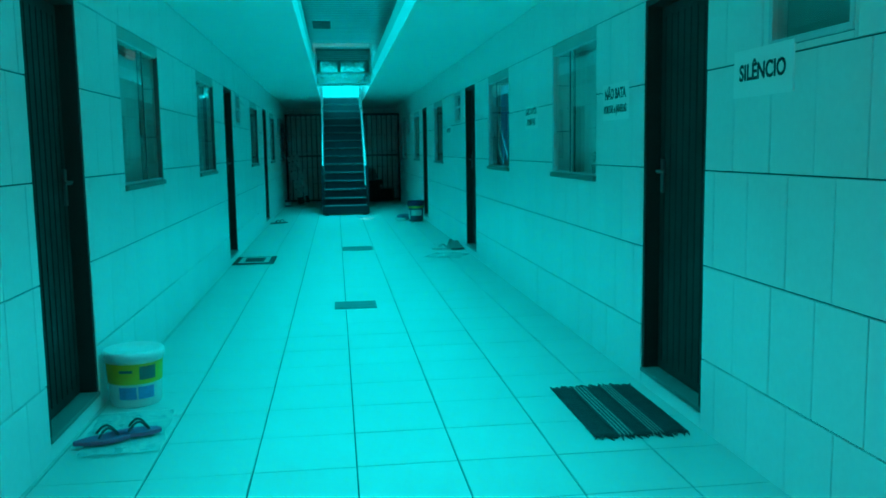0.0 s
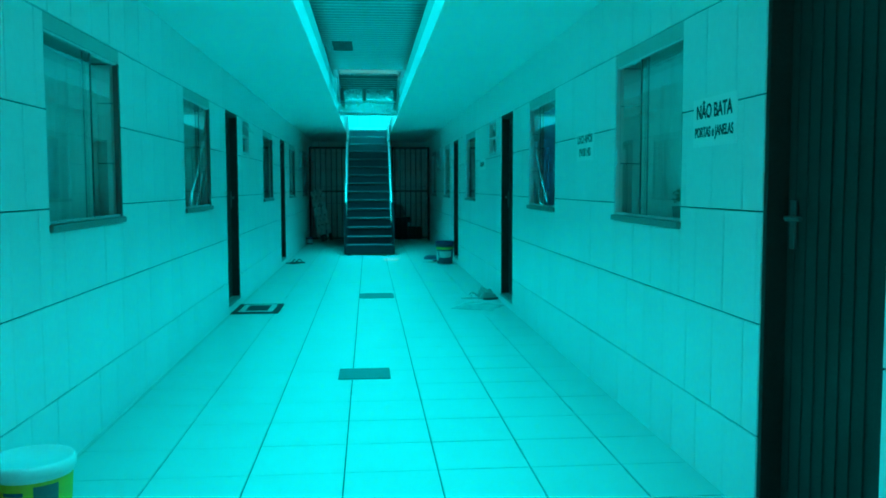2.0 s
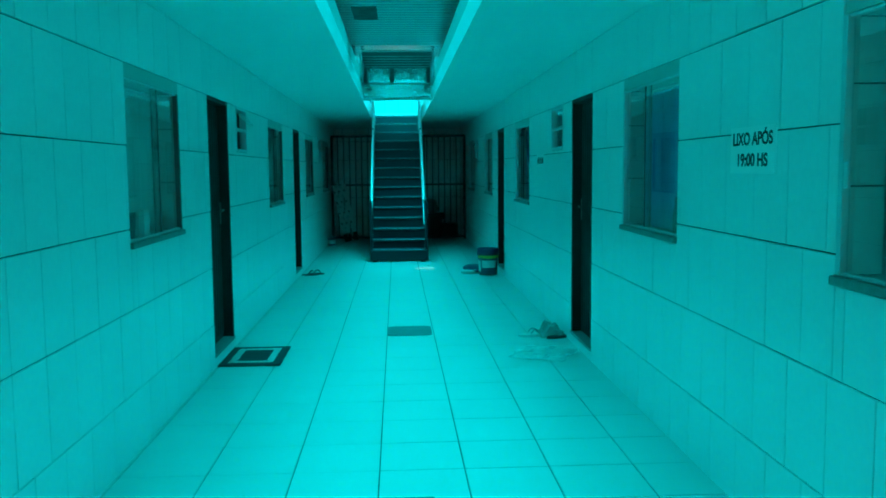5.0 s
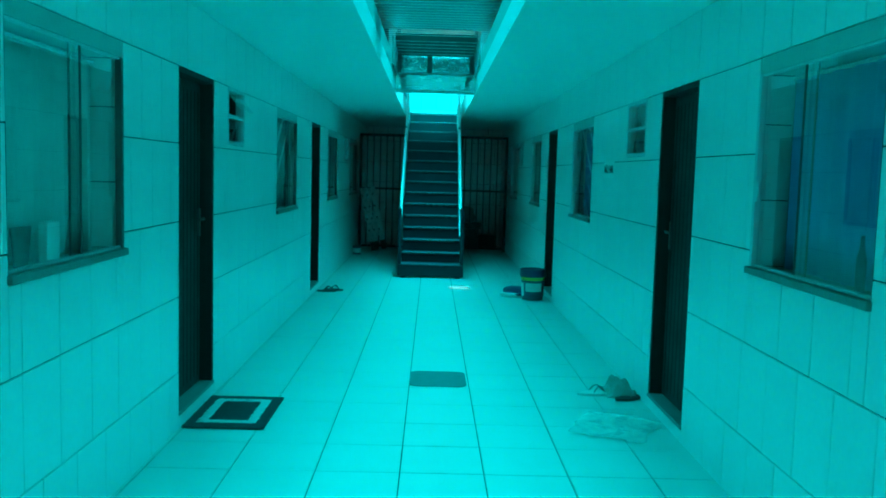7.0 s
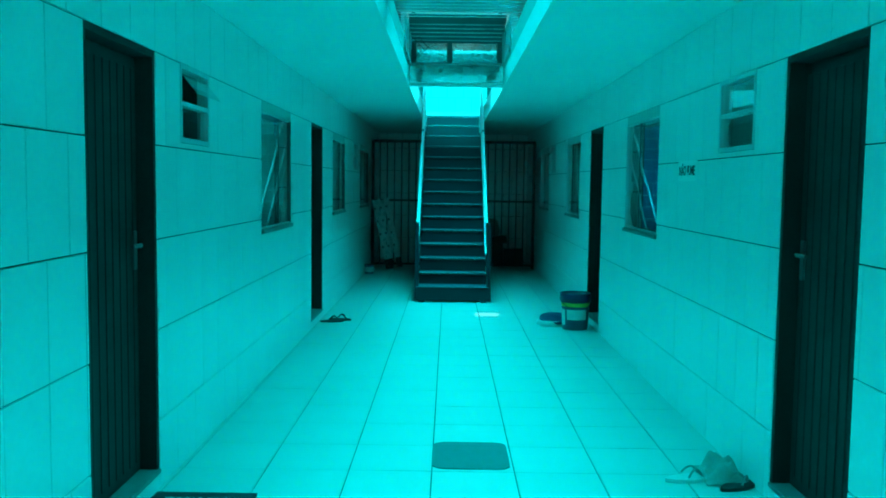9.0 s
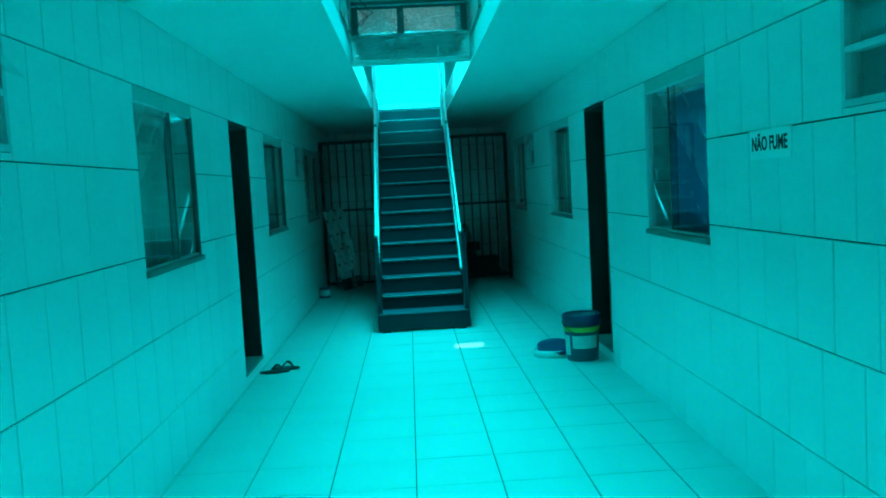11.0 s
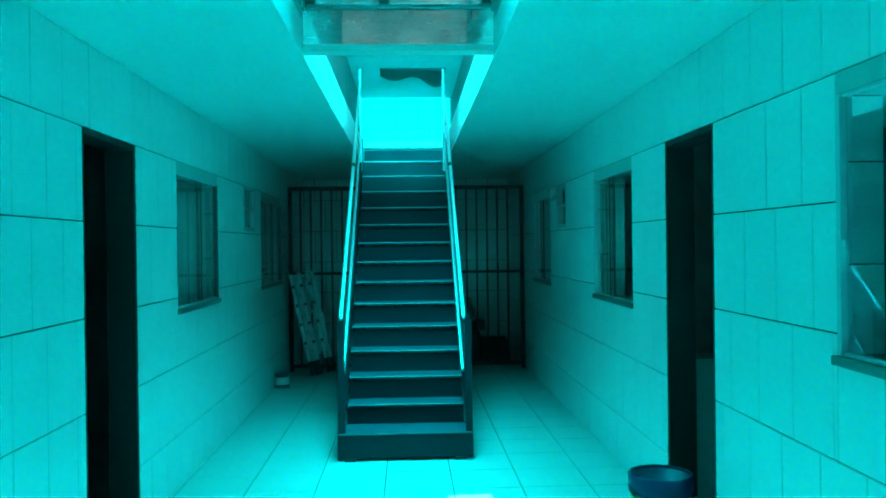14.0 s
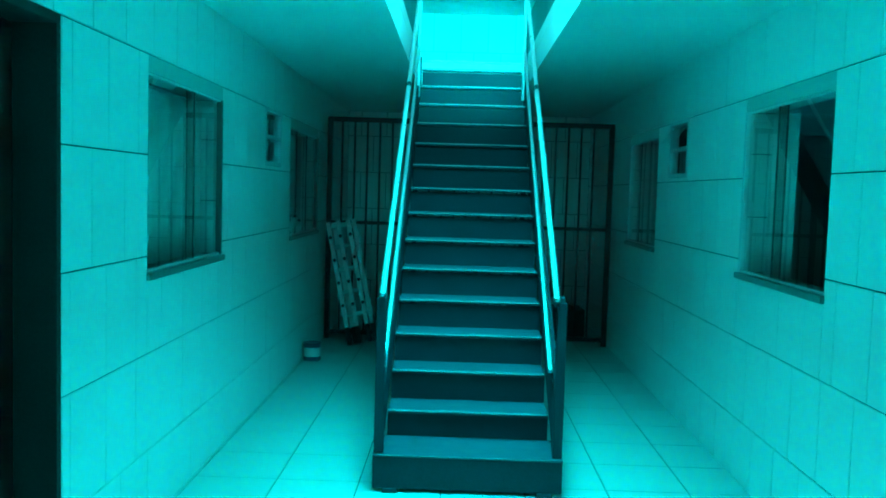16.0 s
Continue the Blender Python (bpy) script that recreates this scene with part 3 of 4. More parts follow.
tread = mesh_of("tread", box(-hw + 0.045, -0.012, -0.024, hw - 0.045, RUN + 0.02, 0.0, bevel=0.004), M_TREAD)
# pale front strip paints the thin highlight along each tread edge
edge_glint = mesh_of("edge_glint", box(-hw + 0.046, -0.017, -0.011, hw - 0.046, -0.0125, -0.004), M_EDGE_GLINT)
riser = mesh_of("riser", box(-hw + 0.045, 0.012, -RISE, hw - 0.045, 0.022, -0.03), M_STEEL)
for k in range(1, 15):
    for nm, me in (("tread", tread), ("riser", riser), ("edge_glint", edge_glint)):
        ob = new(nm, me)
        ob.parent = st
        ob.location = (0, SET + k * RUN, (k + 1) * RISE)
for sx in (-1, 1):
    bm = bmesh.new()
    top = SET + 14 * RUN
    prof = [(0.16, FIRST + 0.001), (0.07, FIRST + 0.001), (0.07, 0.42), (top + 0.02, 15 * RISE + 0.10), (top + 0.02, 15 * RISE - 0.24)]
    xa, xb = sx * (hw - 0.04), sx * (hw - 0.005)
    va = [bm.verts.new((xa, y, z)) for y, z in prof]
    vb = [bm.verts.new((xb, y, z)) for y, z in prof]
    bm.faces.new(va); bm.faces.new(vb[::-1])
    for i in range(5):
        bm.faces.new((va[i], va[(i + 1) % 5], vb[(i + 1) % 5], vb[i]))
    bmesh.ops.recalc_face_normals(bm, faces=bm.faces)
    part("stringer", bm, M_STEEL, st)
    px = -(hw - 0.034) if sx < 0 else hw - 0.062
    cx = sx * (hw - 0.027)
    part("post", box(cx - 0.024, 0.015, FIRST + 0.001, cx + 0.024, 0.068, 1.0, bevel=0.003), M_STEEL, st)
    part("rail_bracket", box(min(cx, px) - 0.012, 0.02, 0.985, max(cx, px) + 0.012, 0.062, 1.03, bevel=0.004), M_STEEL, st)
    rail = part("handrail", tube((px, -0.02, 1.02), (px, 2.95, 1.02 + 2.97 * SLOPE), 0.0165, 16), M_RAIL, st, "pale galvanised pipe handrail")
    part("end_ring", lathe([(0.011, -0.003), (0.0175, -0.003), (0.0175, 0.004), (0.011, 0.004)], 16), M_BAR, rail, "dark open pipe end").matrix_basis = pose(px, -0.021, 1.019, 90 - 37, 0, 0)
    part("rail_joint", tube((px, 1.60, 1.02 + 1.62 * SLOPE), (px, 1.64, 1.02 + 1.66 * SLOPE), 0.0195, 16), M_BAR, rail, "dark pipe sleeve")
    part("lower_rail", tube((px, 0.16, 0.62), (px, 2.95, 0.62 + 0.18 + 2.61 * SLOPE), 0.0135, 16), M_RAIL, st, "pale galvanised lower pipe")
    part("upper_post", tube((px, 2.9, 15 * RISE - 0.3), (px, 2.9, 3.40), 0.014, 12), M_RAIL, st)
    part("foot", box(sx * (hw - 0.09) - 0.04, -0.012, 0.0, sx * (hw - 0.09) + 0.04, 0.06, 0.025, bevel=0.003), M_STEEL, st)


# ---- barred gate, ladder and clutter behind it ----
GY = 22.5
gate = thing("barred_gate", ((LX + RX) / 2, GY, 0), "dark painted steel bar gate closing the corridor", "gate", kind="")
gw = (RX - LX) / 2 - 0.02
part("top_rail", box(-gw, -0.025, 2.23, gw, 0.025, 2.28, bevel=0.003), M_BAR, gate)
part("middle_rail", box(-gw, -0.018, 1.19, gw, 0.018, 1.225, bevel=0.003), M_BAR, gate)
part("bottom_rail", box(-gw, -0.02, 0.05, gw, 0.02, 0.09, bevel=0.003), M_BAR, gate)
for xx in (-gw + 0.02, -0.55, 0.55, gw - 0.02):
    part("post", box(xx - 0.025, -0.026, 0.0, xx + 0.025, 0.024, 2.27, bevel=0.003), M_BAR, gate)
bar = mesh_of("bar", tube((0, 0, 0.07), (0, 0, 2.25), 0.011, 10), M_BAR)
k = -gw + 0.145
while k < gw - 0.08:
    if min(abs(k - 0.55), abs(k + 0.55)) > 0.05:
        ob = new("bar", bar)
        ob.parent = gate
        ob.location = (k, 0, 0)
    k += 0.128

ladder = thing("folding_ladder", (-0.97, 22.95, 0), "pale folded aluminium ladder leaning behind the barred gate", "ladder")
ladder.matrix_basis = pose(-0.80, 22.12, 0.0, -9, -12, 5)
for dy, dx in ((0.0, 0.0), (0.09, 0.05)):
    for xx in (-0.10, 0.0, 0.10):
        if dy and xx == 0:
            continue
        part("stile", box(xx + dx - 0.022, dy - 0.03, 0.20, xx + dx + 0.022, dy + 0.03, 1.27, bevel=0.004), M_LADDER, ladder, "pale ladder rail")
        part("foot", box(xx + dx - 0.024, dy - 0.032, 0.025, xx + dx + 0.024, dy + 0.032, 0.20, bevel=0.006), M_BLACKR, ladder, "black rubber ladder foot")
    for z in (0.30, 0.53, 0.76, 0.99, 1.2):
        part("rung", box(-0.10 + dx, dy - 0.025, z, 0.10 + dx, dy + 0.025, z + 0.04, bevel=0.004), M_PALE, ladder)
for z in (0.42, 0.65, 0.88, 1.11):
    for xx in (-0.10, 0.0, 0.10):
        part("hinge", tube((xx, -0.038, z), (xx, -0.028, z), 0.017, 10), M_BLACKR, ladder)

cart = thing("lumber_pile", (0.95, 23.2, 0), "dark jumble of stored boxes behind the gate", "storage pile")
for a in ((-0.25, -0.2, 0, 0.22, 0.25, 0.42), (0.24, -0.15, 0, 0.6, 0.3, 0.30), (-0.1, -0.1, 0.42, 0.3, 0.2, 0.55)):
    part("box", box(*a, bevel=0.012), M_WOODBOX, cart)
bm = bmesh.new()
bmesh.ops.create_icosphere(bm, subdivisions=3, radius=0.19)
for v in bm.verts:
    v.co *= 1 + 0.35 * noise.noise(v.co * 7)
    v.co.z = v.co.z * 0.9 + 0.70
part("bundle", bm, M_CLOTH, cart, "crumpled grey sack")

tin = thing("paint_tin", (-1.15, 21.35, 0), "small dark paint tin standing by the wall", "tin")
part("body", lathe([(0, 0), (0.075, 0), (0.08, 0.006), (0.078, 0.012), (0.078, 0.15), (0.082, 0.155), (0.08, 0.162), (0.06, 0.158), (0, 0.158)], 28), M_NAVYBOD, tin)
part("label", lathe([(0.0795, 0.04), (0.0795, 0.12)], 28), M_PALE, tin, "pale paper label")


# ---- buckets ----
bk = thing("plastic_bucket", (-1.078, 5.03, 0.004), "white plastic tub with a yellow and blue label, lid on", "bucket")
part("body", lathe([(0, 0.004), (0.125, 0), (0.13, 0.006), (0.146, 0.25), (0.146, 0.26)], 40), M_WHITEPL, bk)
part("lid", lathe([(0.146, 0.25), (0.157, 0.252), (0.158, 0.283), (0.152, 0.296), (0.144, 0.296), (0.14, 0.285), (0, 0.285)], 40), M_WHITEPL, bk, "white snap-on lid")


def wrap(r0, z0, r1, z1, a0, a1, seg=20):
    """A piece of label on a tapering tub between two angles in degrees."""
    return sheet(lambda u, v: ((r0 + (r1 - r0) * v) * math.cos(radians(a0 + (a1 - a0) * u)), (r0 + (r1 - r0) * v) * math.sin(radians(a0 + (a1 - a0) * u)), z0 + (z1 - z0) * v), seg, 1)


part("yellow_band", wrap(0.1395, 0.125, 0.1468, 0.235, 180, 370), M_YELLOW, bk, "yellow printed band")
part("blue_panel", wrap(0.1345, 0.045, 0.139, 0.112, 246, 284), M_BLUEL, bk, "pale blue printed panel")
part("blue_panel", wrap(0.1345, 0.045, 0.139, 0.112, 288, 325), M_BLUEL, bk, "pale blue printed panel")
part("print_bar", wrap(0.1452, 0.190, 0.1463, 0.204, 250, 278), M_NAVYBOD, bk, "dark line of print")
part("print_bar", wrap(0.143, 0.15, 0.1475, 0.222, 292, 328), M_COVER, bk, "block of small print")

b2 = thing("paint_bucket", (1.495, 16.18, 0.004), "tall open blue paint bucket with lime band and pale label", "bucket")
part("body", lathe([(0, 0.006), (0.128, 0), (0.132, 0.006), (0.148, 0.37), (0.143, 0.37), (0.128, 0.02), (0, 0.02)], 40), M_NAVYBOD, b2)
part("rim", lathe([(0.146, 0.29), (0.158, 0.292), (0.16, 0.378), (0.155, 0.384), (0.146, 0.378)], 40), M_NAVY, b2, "navy ribbed rim")
part("lime_band", wrap(0.1465, 0.245, 0.1490, 0.285, 0, 360, 40), M_LIME, b2, "lime green band")
part("label", wrap(0.1392, 0.11, 0.1440, 0.215, 225, 315), M_PALE, b2, "pale printed label")
part("label", wrap(0.1372, 0.05, 0.1440, 0.215, 185, 215), M_PALE, b2, "pale printed strip")
part("bail", sheet(lambda u, v: ((0.16 + 0.006 * v) * math.cos(radians(180 + 180 * u)), (0.16 + 0.006 * v) * math.sin(radians(180 + 180 * u)), 0.33 - 0.10 * math.sin(math.pi * u)), 24, 1, 0.004), M_BLACKR, b2)
lid = thing("bucket_lid", (1.28, 16.42, 0), "navy bucket lid lying on a pale ring on the floor", "lid")
lid.matrix_basis = pose(1.28, 16.42, 0)
part("ring", lathe([(0.15, 0.0), (0.165, 0.002), (0.16, 0.06), (0.15, 0.062), (0.145, 0.0)], 40), M_PALE, lid, "pale plastic ring")
dsk = part("disc", lathe([(0, 0.03), (0.12, 0.03), (0.128, 0.012), (0.158, 0.01), (0.16, 0.035), (0.15, 0.04), (0, 0.038)], 40), M_NAVY, lid, "navy lid")
dsk.matrix_basis = pose(0.03, 0.0, 0.05, 12, 0, 0)


# ---- floor things ----
def drain(x0, y0, x1, y1, rnd, label):
    d = thing("floor_mat", ((x0 + x1) / 2, (y0 + y1) / 2, 0.004), label, "mat", "dark floor mats")
    w, h = (x1 - x0) / 2, (y1 - y0) / 2
    bm = bmesh.new()
    pts = []
    for cx, cy, a0 in ((1, 1, 0), (-1, 1, 90), (-1, -1, 180), (1, -1, 270)):
        for k in range(6):
            a = radians(a0 + 18 * k)
            pts.append((cx * (w - rnd) + rnd * math.cos(a), cy * (h - rnd) + rnd * math.sin(a)))
    lo = [bm.verts.new((x, y, -0.003)) for x, y in pts]
    hi = [bm.verts.new((x * 0.99, y * 0.99, 0.006)) for x, y in pts]
    bm.faces.new(hi); bm.faces.new(lo[::-1])
    for i in range(len(pts)):
        bm.faces.new((lo[i], lo[(i + 1) % 24], hi[(i + 1) % 24], hi[i]))
    bmesh.ops.recalc_face_normals(bm, faces=bm.faces)
    part("pad", bm, M_COVER, d)


drain(-0.015, 7.50, 0.345, 7.83, 0.006, "thin grey rectangular mat flat on the floor")
drain(0.08, 11.71, 0.50, 12.17, 0.07, "thin grey round-cornered mat flat on the floor")

rug = thing("striped_rug", (1.40, 4.44, 0.004), "dark woven rag rug with pale stripes and frayed ends", "rug")
W2, L2 = 0.225, 0.40
edges = [-0.225, -0.115, -0.03, 0.045, 0.115, 0.225]
for i, (a, b) in enumerate(zip(edges, edges[1:])):
    if i % 2 == 0:
        part("dark_stripe", sheet(lambda u, v: (a + (b - a) * u, -L2 + 2 * L2 * v, 0.009 + 0.003 * noise.noise(Vector((a + u, v * 6, 0)))), 4, 24, 0.008), M_RUGD, rug)
    else:
        for k in range(9):
            xa = a + (b - a) * k / 9
            xb = a + (b - a) * (k + 1) / 9
            part("cord", sheet(lambda u, v: (xa + (xb - xa) * u, -L2 + 2 * L2 * v, 0.010 + 0.002 * noise.noise(Vector((xa * 3, v * 6, 0)))), 1, 24, 0.008), M_CORD if k % 2 else M_RUGD, rug)
rnd = random.Random(4)
for e in (-1, 1):
    bm = bmesh.new()
    for k in range(26):
        x = -0.22 + 0.44 * k / 25
        add_tube(bm, (x, e * L2, 0.006), (x + rnd.uniform(-0.02, 0.02), e * (L2 + rnd.uniform(0.02, 0.06)), 0.004), 0.006, 5, 0.003)
    part("fringe", bm, M_RUGD, rug, "frayed dark fringe")

rug2 = thing("bordered_rug", (-0.985, 10.95, 0.004), "small dark rug with a ragged pale square border", "rug")


def ragged_frame(w, h, t, z, amp, seed):
    bm = bmesh.new()
    n = 44
    outer, inner = [], []
    for k in range(4 * n):
        q, f = divmod(k, n)
        f = f / n * 2 - 1
        sx, sy = ((f, -1), (1, f), (-f, 1), (-1, -f))[q]
        j = amp * noise.noise(Vector((sx * 9, sy * 9, seed)))
        outer.append(bm.verts.new((sx * (w + j), sy * (h + j), z)))
        j2 = amp * noise.noise(Vector((sx * 11 + 5, sy * 11, seed)))
        inner.append(bm.verts.new((sx * (w - t + j2), sy * (h - t + j2), z)))
    for k in range(4 * n):
        m = (k + 1) % (4 * n)
        bm.faces.new((outer[k], outer[m], inner[m], inner[k]))
    bmesh.ops.recalc_face_normals(bm, faces=bm.faces)
    return bm


part("rug_base", sheet(lambda u, v: ((u - 0.5) * 0.48 + 0.006 * noise.noise(Vector((u * 3, v * 14, 2))), (v - 0.5) * 0.70 + 0.006 * noise.noise(Vector((u * 14, v * 3, 5))), 0.010), 24, 32, 0.009), M_RUGD, rug2)
fr = ragged_frame(0.175, 0.265, 0.055, 0.0145, 0.02, 1.0)
bmesh.ops.solidify(fr, geom=fr.faces[:], thickness=0.003)
part("border", fr, M_RUGL, rug2, "pale ragged woven border")


def flip_flop(sole_mat, strap_mat, place, rz, label, length=0.25):
    f = thing("flip_flop", place, label, "footwear", "footwear on the floor", rz=rz)

    def outline(k, n=28):
        a = 2 * math.pi * k / n
        y = math.cos(a) * length / 2
        wd = 0.043 + 0.008 * math.cos(a) - 0.006 * math.cos(2 * a)
        return math.sin(a) * wd, y
    bm = bmesh.new()
    lo = [bm.verts.new((*outline(k), 0.0)) for k in range(28)]
    hi = [bm.verts.new((*outline(k), 0.018)) for k in range(28)]
    bm.faces.new(hi); bm.faces.new(lo)
    for i in range(28):
        bm.faces.new((lo[i], lo[(i + 1) % 28], hi[(i + 1) % 28], hi[i]))
    bmesh.ops.recalc_face_normals(bm, faces=bm.faces)
    part("sole", bm, sole_mat, f)
    bm = bmesh.new()
    toe = Vector((0.0, length * 0.28, 0.02))
    for sx in (-1, 1):
        prev = toe
        for k in range(1, 8):
            q = k / 7
            p = Vector((sx * 0.042 * q ** 0.7, length * (0.28 - 0.36 * q), 0.02 + 0.045 * math.sin(math.pi * min(1, q * 0.95)) ))
            add_tube(bm, prev, p, 0.0055, 6)
            prev = p
    part("strap", bm, strap_mat, f)


def bag(name, x, y, sx, sy, rz, seed, label, lift=0.012):
    b = thing(name, (x, y, 0.004), label, "bag", rz=rz)
    part("film", sheet(lambda u, v: ((u - 0.5) * sx + 0.02 * noise.noise(Vector((v * 5, u, seed))), (v - 0.5) * sy + 0.02 * noise.noise(Vector((u * 5, v, seed + 3))),
         0.006 + lift * (0.5 + 0.6 * noise.noise(Vector((u * 2, v * 2, seed)))) + 0.5 * lift * max(0, 1 - 3 * abs(noise.noise(Vector((u * 0.9, v * 2.4, seed + 8)))))), 48, 48), M_BAGFILM, b)


bag("plastic_bag", -0.99, 4.47, 0.36, 0.62, 6, 1.3, "thin milky plastic bag spread on the floor")
flip_flop(M_PINK, M_BLACKR, (-1.07, 4.32, 0.026), -70, "pink rubber flip-flop with a dark strap")
flip_flop(M_PINK, M_BLACKR, (-0.95, 4.40, 0.026), -78, "pink rubber flip-flop with a dark strap")
bag("plastic_bag", 1.37, 10.80, 0.46, 0.50, -25, 4.4, "thin milky plastic bag spread before a door", 0.016)
flip_flop(M_BAG, M_CLOTH, (1.40, 11.60, 0.004), -78, "worn pale flip-flop beside the wall", 0.26)
flip_flop(M_BLACKR, M_CLOTH, (1.62, 11.50, 0.004), -60, "dark worn flip-flop at the door step", 0.24)
cl2 = thing("floor_cloth", (1.58, 11.66, 0.004), "crumpled grey floor cloth heaped against the wall", "cloth")
part("cloth", sheet(lambda u, v: ((u - 0.5) * 0.22, (v - 0.5) * 0.30, 0.006 + 0.14 * max(0, math.sin(math.pi * u) * math.sin(math.pi * v)) ** 0.8 * (0.65 + 1.1 * noise.noise(Vector((u * 4, v * 4, 2))))), 30, 30, 0.004), M_CLOTH, cl2)
flip_flop(M_BLACKR, M_BLACKR, (-1.09, 16.40, 0.004), -80, "black rubber flip-flop on the tiles")
flip_flop(M_BLACKR, M_BLACKR, (-1.02, 16.52, 0.004), -95, "black rubber flip-flop on the tiles")


# ---- signs ----
def sign(y, z, w, h, lines, label):
    sg = tagged(new("wall_sign"), label, "sign", "notices on the wall")
    sg.matrix_basis = Matrix(((0, 0, -1, RX - 0.003), (-1, 0, 0, y), (0, 1, 0, z), (0, 0, 0, 1)))
    part("board", box(-w / 2, -h / 2, -0.004, w / 2, h / 2, 0.002, bevel=0.0008), M_PAPER, sg)
    for text, size, width, dy, mat in lines:
        lettering(text, size, width, sg, 0, dy, mat)


sign(3.59, 1.62, 0.47, 0.19, [("SILÊNCIO", 0.09, 0.365, 0.0, M_INK)], "white paper notice reading SILÊNCIO")
sign(5.36, 1.60, 0.46, 0.215, [("NÃO BATA", 0.085, 0.38, 0.045, M_REDINK), ("PORTAS e JANELAS", 0.062, 0.41, -0.045, M_INK)], "white paper notice reading NÃO BATA PORTAS e JANELAS")
sign(7.57, 1.595, 0.46, 0.20, [("LIXO APÓS", 0.075, 0.40, 0.045, M_INK), ("19:00 HS", 0.075, 0.30, -0.045, M_INK)], "white paper notice reading LIXO APÓS 19:00 HS")
sign(12.90, 1.605, 0.42, 0.13, [("NÃO FUME", 0.085, 0.36, 0.0, M_INK)], "white paper notice reading NÃO FUME")

# ---- small things on the window ledges ----
pl = thing("potted_plant", (RX + 0.066, 5.93, WIN_LOW + 0.036), "small leafy plant in a pot on the window sill", "plant")
part("pot", lathe([(0, 0), (0.032, 0), (0.04, 0.07), (0.036, 0.07), (0, 0.06)], 20), M_WOODBOX, pl)
bm = bmesh.new()
rnd = random.Random(7)
for k in range(60):
    a, e, r = rnd.uniform(0, 6.28), rnd.uniform(0.1, 1.4), rnd.uniform(0.03, 0.075)
    c = Vector((0.55 * r * math.cos(a) * math.cos(e), r * math.sin(a) * math.cos(e), 0.085 + r * math.sin(e)))
    t = Vector((rnd.uniform(-1, 1), rnd.uniform(-1, 1), rnd.uniform(-0.4, 1))).normalized() * 0.016
    sd = t.cross(Vector((0.3, 0.5, 1))).normalized() * 0.007
    bm.faces.new([bm.verts.new(c - t), bm.verts.new(c + sd), bm.verts.new(c + t), bm.verts.new(c - sd)])
part("leaves", bm, M_LEAF, pl)
pot = thing("cooking_pot", (LX - 0.066, 8.86, WIN_LOW + 0.036), "dark round pot standing on the window ledge", "pot")
part("bowl", lathe([(0, 0), (0.016, 0), (0.021, 0.10), (0.024, 0.15), (0.019, 0.15), (0, 0.02)], 24), M_BLACKR, pot)
pot.scale = (0.85, 3.2, 1)
crt = thing("carton", (LX - 0.055, 9.07, WIN_LOW + 0.036), "white carton standing on the window ledge", "carton")
part("body", box(-0.018, -0.055, 0, 0.018, 0.055, 0.16, bevel=0.003), M_PAPER, crt)
btl = thing("bottle", (RX + 0.066, 8.75, WIN_LOW + 0.036), "dark bottle standing on the window ledge", "bottle")
part("body", lathe([(0, 0), (0.018, 0), (0.019, 0.12), (0.008, 0.17), (0.008, 0.21), (0, 0.21)], 20), M_NAVY, btl)

for jy, jh in ((20.95, 0.13), (21.22, 0.16), (21.40, 0.11)):
    jr = thing("jar", (LX - 0.075, jy, WIN_LOW + 0.036), "small pale jar standing on the window ledge", "jar", "jars on the ledge")
    part("body", lathe([(0, 0), (0.036, 0), (0.04, 0.01), (0.04, jh * 0.75), (0.028, jh * 0.86), (0.028, jh * 0.88)], 20), M_PALE, jr)
    part("lid", lathe([(0.031, jh * 0.86), (0.032, jh), (0.0, jh + 0.002)], 20), M_BLACKR, jr, "dark screw lid")

# counter in the open room
ctr = thing("kitchen_counter", (RX + 0.49, 17.6, 0), "grey kitchen counter in the dim room behind the open door", "counter")
part("body", box(-0.3, -0.75, 0, 0.3, 0.75, 0.86, bevel=0.006), M_PALE, ctr)
part("worktop", box(-0.32, -0.77, 0.86, 0.32, 0.77, 0.90, bevel=0.006), M_STONE, ctr)

# ---- tiles of the walls and the floor ----
PHASE = {"L": [16.62, 16.47, 16.78, 16.96, 16.80, 16.66], "R": [3.65, 3.48, 3.69, 3.52, 3.60, 3.75]}
TW, JOINT = 0.31, 0.0048


def slab(bm, x0, y0, z0, x1, y1, z1, axis, c=0.0015):
    """A tile with chamfered front edges and no back."""
    if axis == "z":
        base = [(x0, y0, z0), (x1, y0, z0), (x1, y1, z0), (x0, y1, z0)]
        top = [(x0 + c, y0 + c, z1), (x1 - c, y0 + c, z1), (x1 - c, y1 - c, z1), (x0 + c, y1 - c, z1)]
    else:
        base = [(x0, y0, z0), (x0, y1, z0), (x0, y1, z1), (x0, y0, z1)]
        top = [(x1, y0 + c, z0 + c), (x1, y1 - c, z0 + c), (x1, y1 - c, z1 - c), (x1, y0 + c, z1 - c)]
    b = [bm.verts.new(p) for p in base]
    t = [bm.verts.new(p) for p in top]
    fs = [bm.faces.new(t)]
    for i in range(4):
        fs.append(bm.faces.new((b[i], b[(i + 1) % 4], t[(i + 1) % 4], t[i])))
    return fs


def flip_all(bm):
    bmesh.ops.recalc_face_normals(bm, faces=bm.faces)


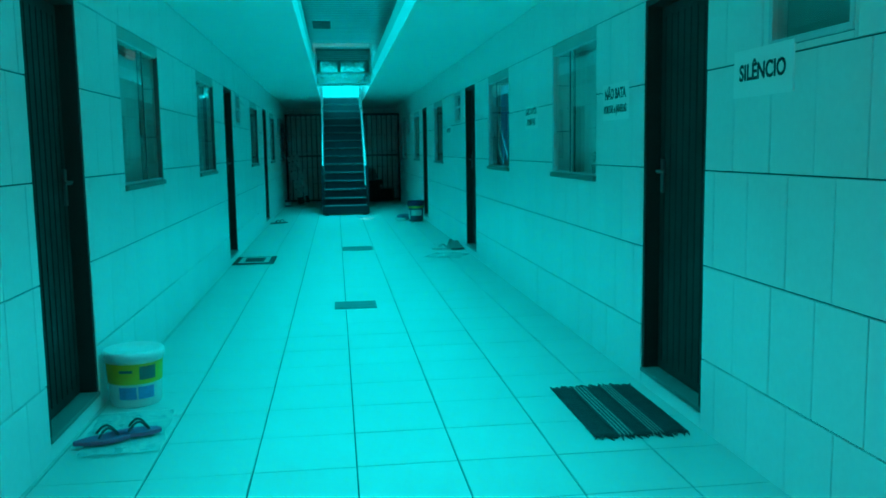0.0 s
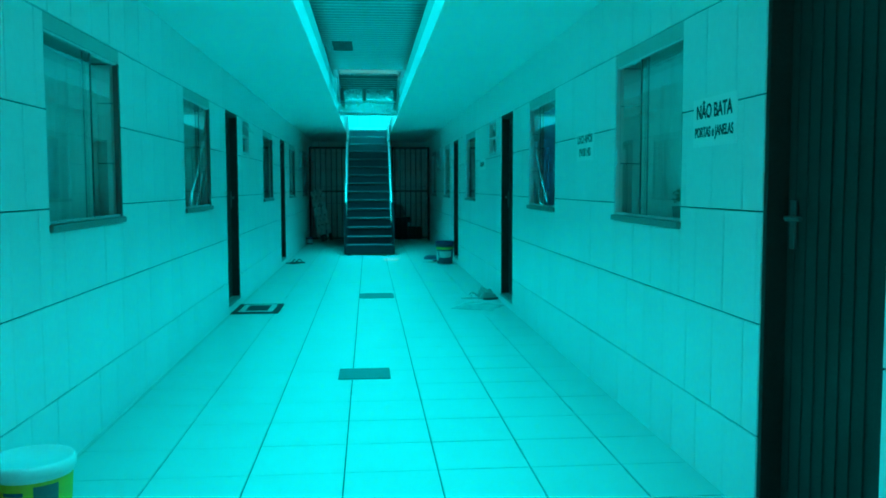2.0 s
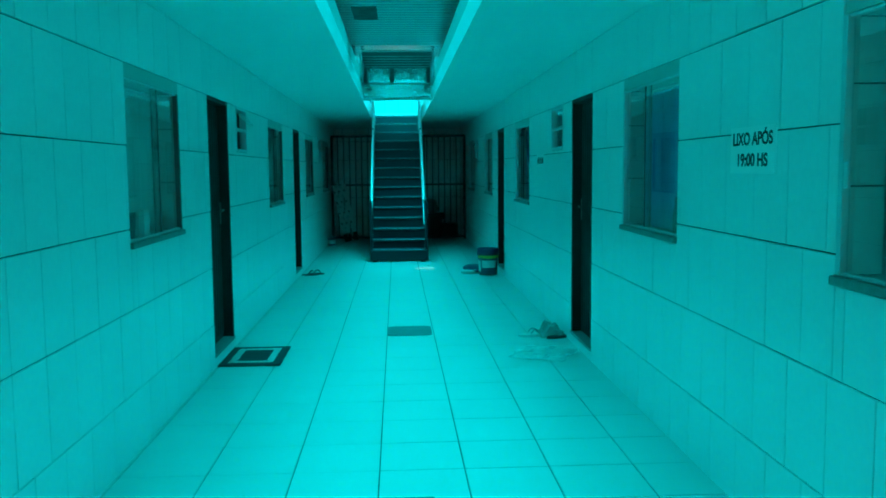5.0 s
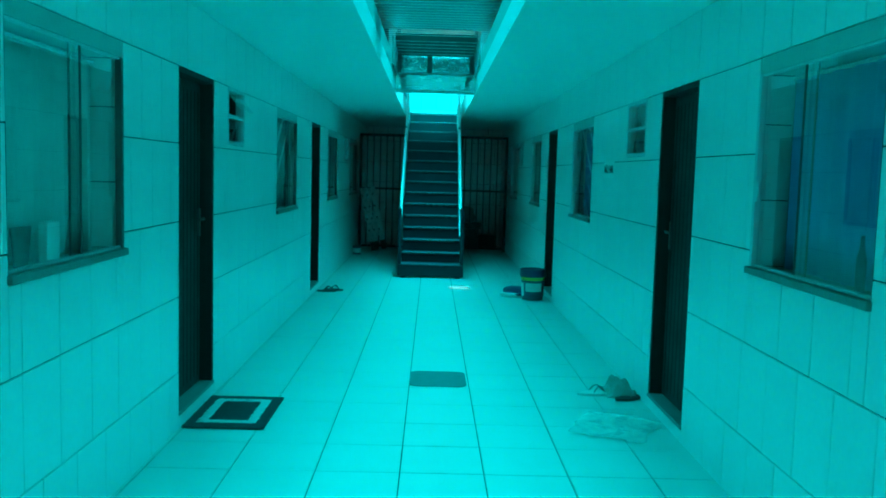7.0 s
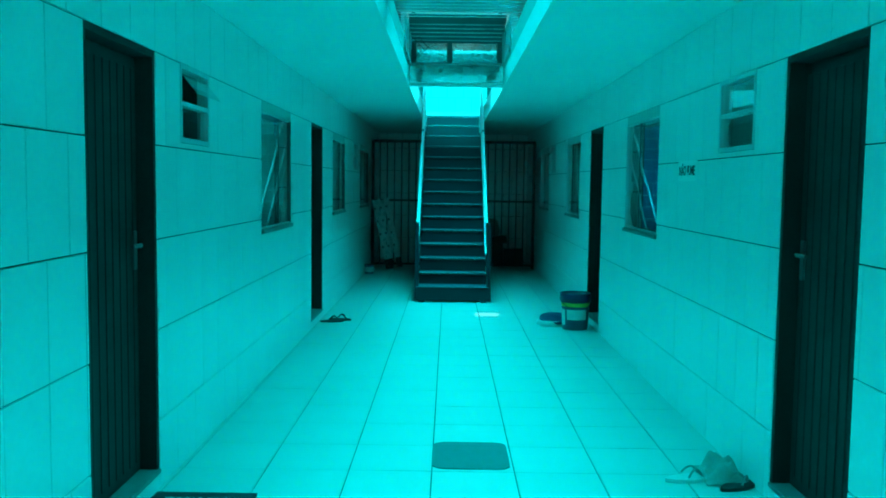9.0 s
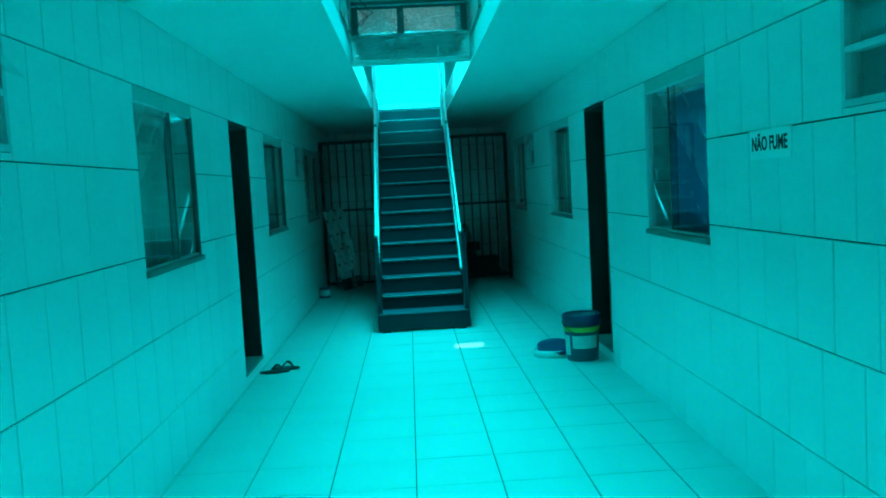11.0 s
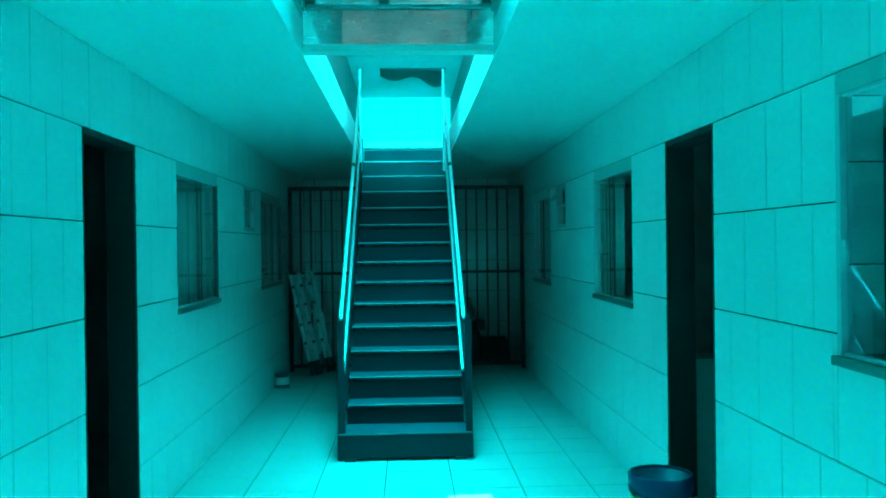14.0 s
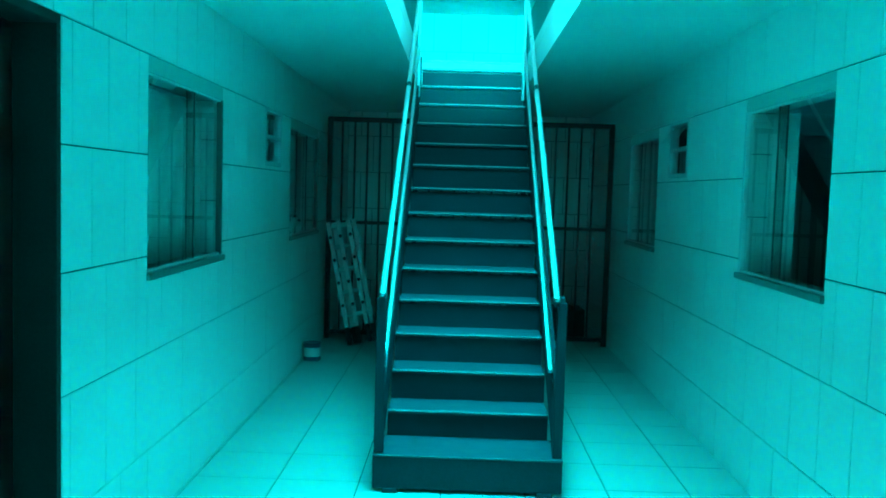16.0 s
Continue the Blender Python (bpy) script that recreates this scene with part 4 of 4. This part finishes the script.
def tile_rects(side):
    out = []
    for r, (lo, hi) in enumerate(zip(ROWS_Z, ROWS_Z[1:])):
        ph = PHASE[side][r]
        k = math.floor((Y0 - ph) / TW)
        while ph + k * TW < YB:
            a, b = max(Y0, ph + k * TW), min(YB, ph + (k + 1) * TW)
            k += 1
            if b - a < 0.02:
                continue
            rects = [(a, lo, b, hi)]
            for h in holes(side):
                rects = cut(rects, h)
            out += [q for q in rects if q[2] - q[0] > 0.015 and q[3] - q[1] > 0.015]
    return out


def lay_wall(side, parent):
    shared = {}
    rest = bmesh.new()
    s = 1 if side == "L" else -1
    x = LX if side == "L" else RX
    rnd = random.Random(11 if side == "L" else 12)
    count = 0
    for a, lo, b, hi in tile_rects(side):
        w, h = round(b - a - JOINT * 0.9, 3), round(hi - lo - JOINT, 3)
        ym, zm = (a + b) / 2, (lo + hi) / 2
        if 2.8 < ym < 17.6 and count < 300 and not (lo > 2.0 and (ym * 10) % 3 > 1.2):
            key = (w, h)
            if key not in shared:
                bm = bmesh.new()
                slab(bm, -0.008 * s, -w / 2, -h / 2, 0.0, w / 2, h / 2, "x")
                flip_all(bm)
                shared[key] = mesh_of("tile", bm, M_TILE)
            ob = new("tile", shared[key])
            ob.parent = parent
            ob.matrix_basis = pose(x + s * rnd.uniform(-0.0008, 0.0008), ym, zm, 0, rnd.uniform(-0.12, 0.12), rnd.uniform(-0.15, 0.15))
            count += 1
        else:
            d = s * rnd.uniform(-0.0008, 0.0008)
            slab(rest, x - 0.008 * s, a + JOINT * 0.45, lo + JOINT / 2, x + d, b - JOINT * 0.45, hi - JOINT / 2, "x")
    flip_all(rest)
    tagged(part("far_tiles", rest, M_TILE, parent), kind="stuff")


def lay_floor():
    P, px, py = 0.434, 0.082, 6.905
    shared = {}
    rest = bmesh.new()
    rnd = random.Random(5)
    i = math.floor((LX - px) / P)
    while px + i * P < RX:
        xa, xb = max(LX - 0.006, px + i * P), min(RX + 0.006, px + (i + 1) * P)
        i += 1
        if xb - xa < 0.012:
            continue
        j = math.floor((Y0 - py) / P)
        while py + j * P < YB:
            ya, yb = py + j * P, min(YB, py + (j + 1) * P)
            j += 1
            w, h = round(xb - xa - 0.005, 3), round(yb - ya - 0.004, 3)
            if 3.0 < ya < 18.5 and w > 0.1:
                key = (w, h)
                if key not in shared:
                    bm = bmesh.new()
                    slab(bm, -w / 2, -h / 2, -0.008, w / 2, h / 2, 0.0, "z")
                    flip_all(bm)
                    shared[key] = mesh_of("tile", bm, M_FLOOR)
                ob = new("tile", shared[key])
                ob.parent = floor
                ob.matrix_basis = pose((xa + xb) / 2, (ya + yb) / 2, 0.003 + rnd.uniform(-0.0005, 0.0005), rnd.uniform(-0.1, 0.1), rnd.uniform(-0.1, 0.1), 0)
            else:
                slab(rest, xa + 0.0025, ya + 0.002, -0.006, xb - 0.0025, yb - 0.002, 0.003, "z")
    flip_all(rest)
    tagged(part("far_tiles", rest, M_FLOOR, floor), kind="stuff")


def lay_end(parent, y, x0, x1, z0, z1):
    bm = bmesh.new()
    z, r = z0, 0
    while z < z1 - 0.02:
        x = x0 - 0.15 * (r % 2)
        while x < x1:
            a, b = max(x0, x), min(x1, x + 0.31)
            fs = []
            if b - a > 0.02:
                c = [(a + 0.003, z + 0.003), (b - 0.003, z + 0.003), (b - 0.003, min(z1, z + 0.44) - 0.003), (a + 0.003, min(z1, z + 0.44) - 0.003)]
                front = [bm.verts.new((px, y - 0.008, pz)) for px, pz in c]
                back = [bm.verts.new((px, y, pz)) for px, pz in c]
                bm.faces.new(front)
                for k in range(4):
                    bm.faces.new((front[k], front[(k + 1) % 4], back[(k + 1) % 4], back[k]))
            x += 0.31
        z += 0.44
        r += 1
    flip_all(bm)
    tagged(part("wall_tiles", bm, M_TILE, parent), kind="stuff")


lay_wall("L", wall_left)
lay_wall("R", wall_right)
lay_floor()
lay_end(bpy.data.objects["wall_back"], YB + 0.004, LX, RX, 0.0, CEIL)
lay_end(wall_up, 23.61, -0.37, 0.85, 2.70, 3.88)
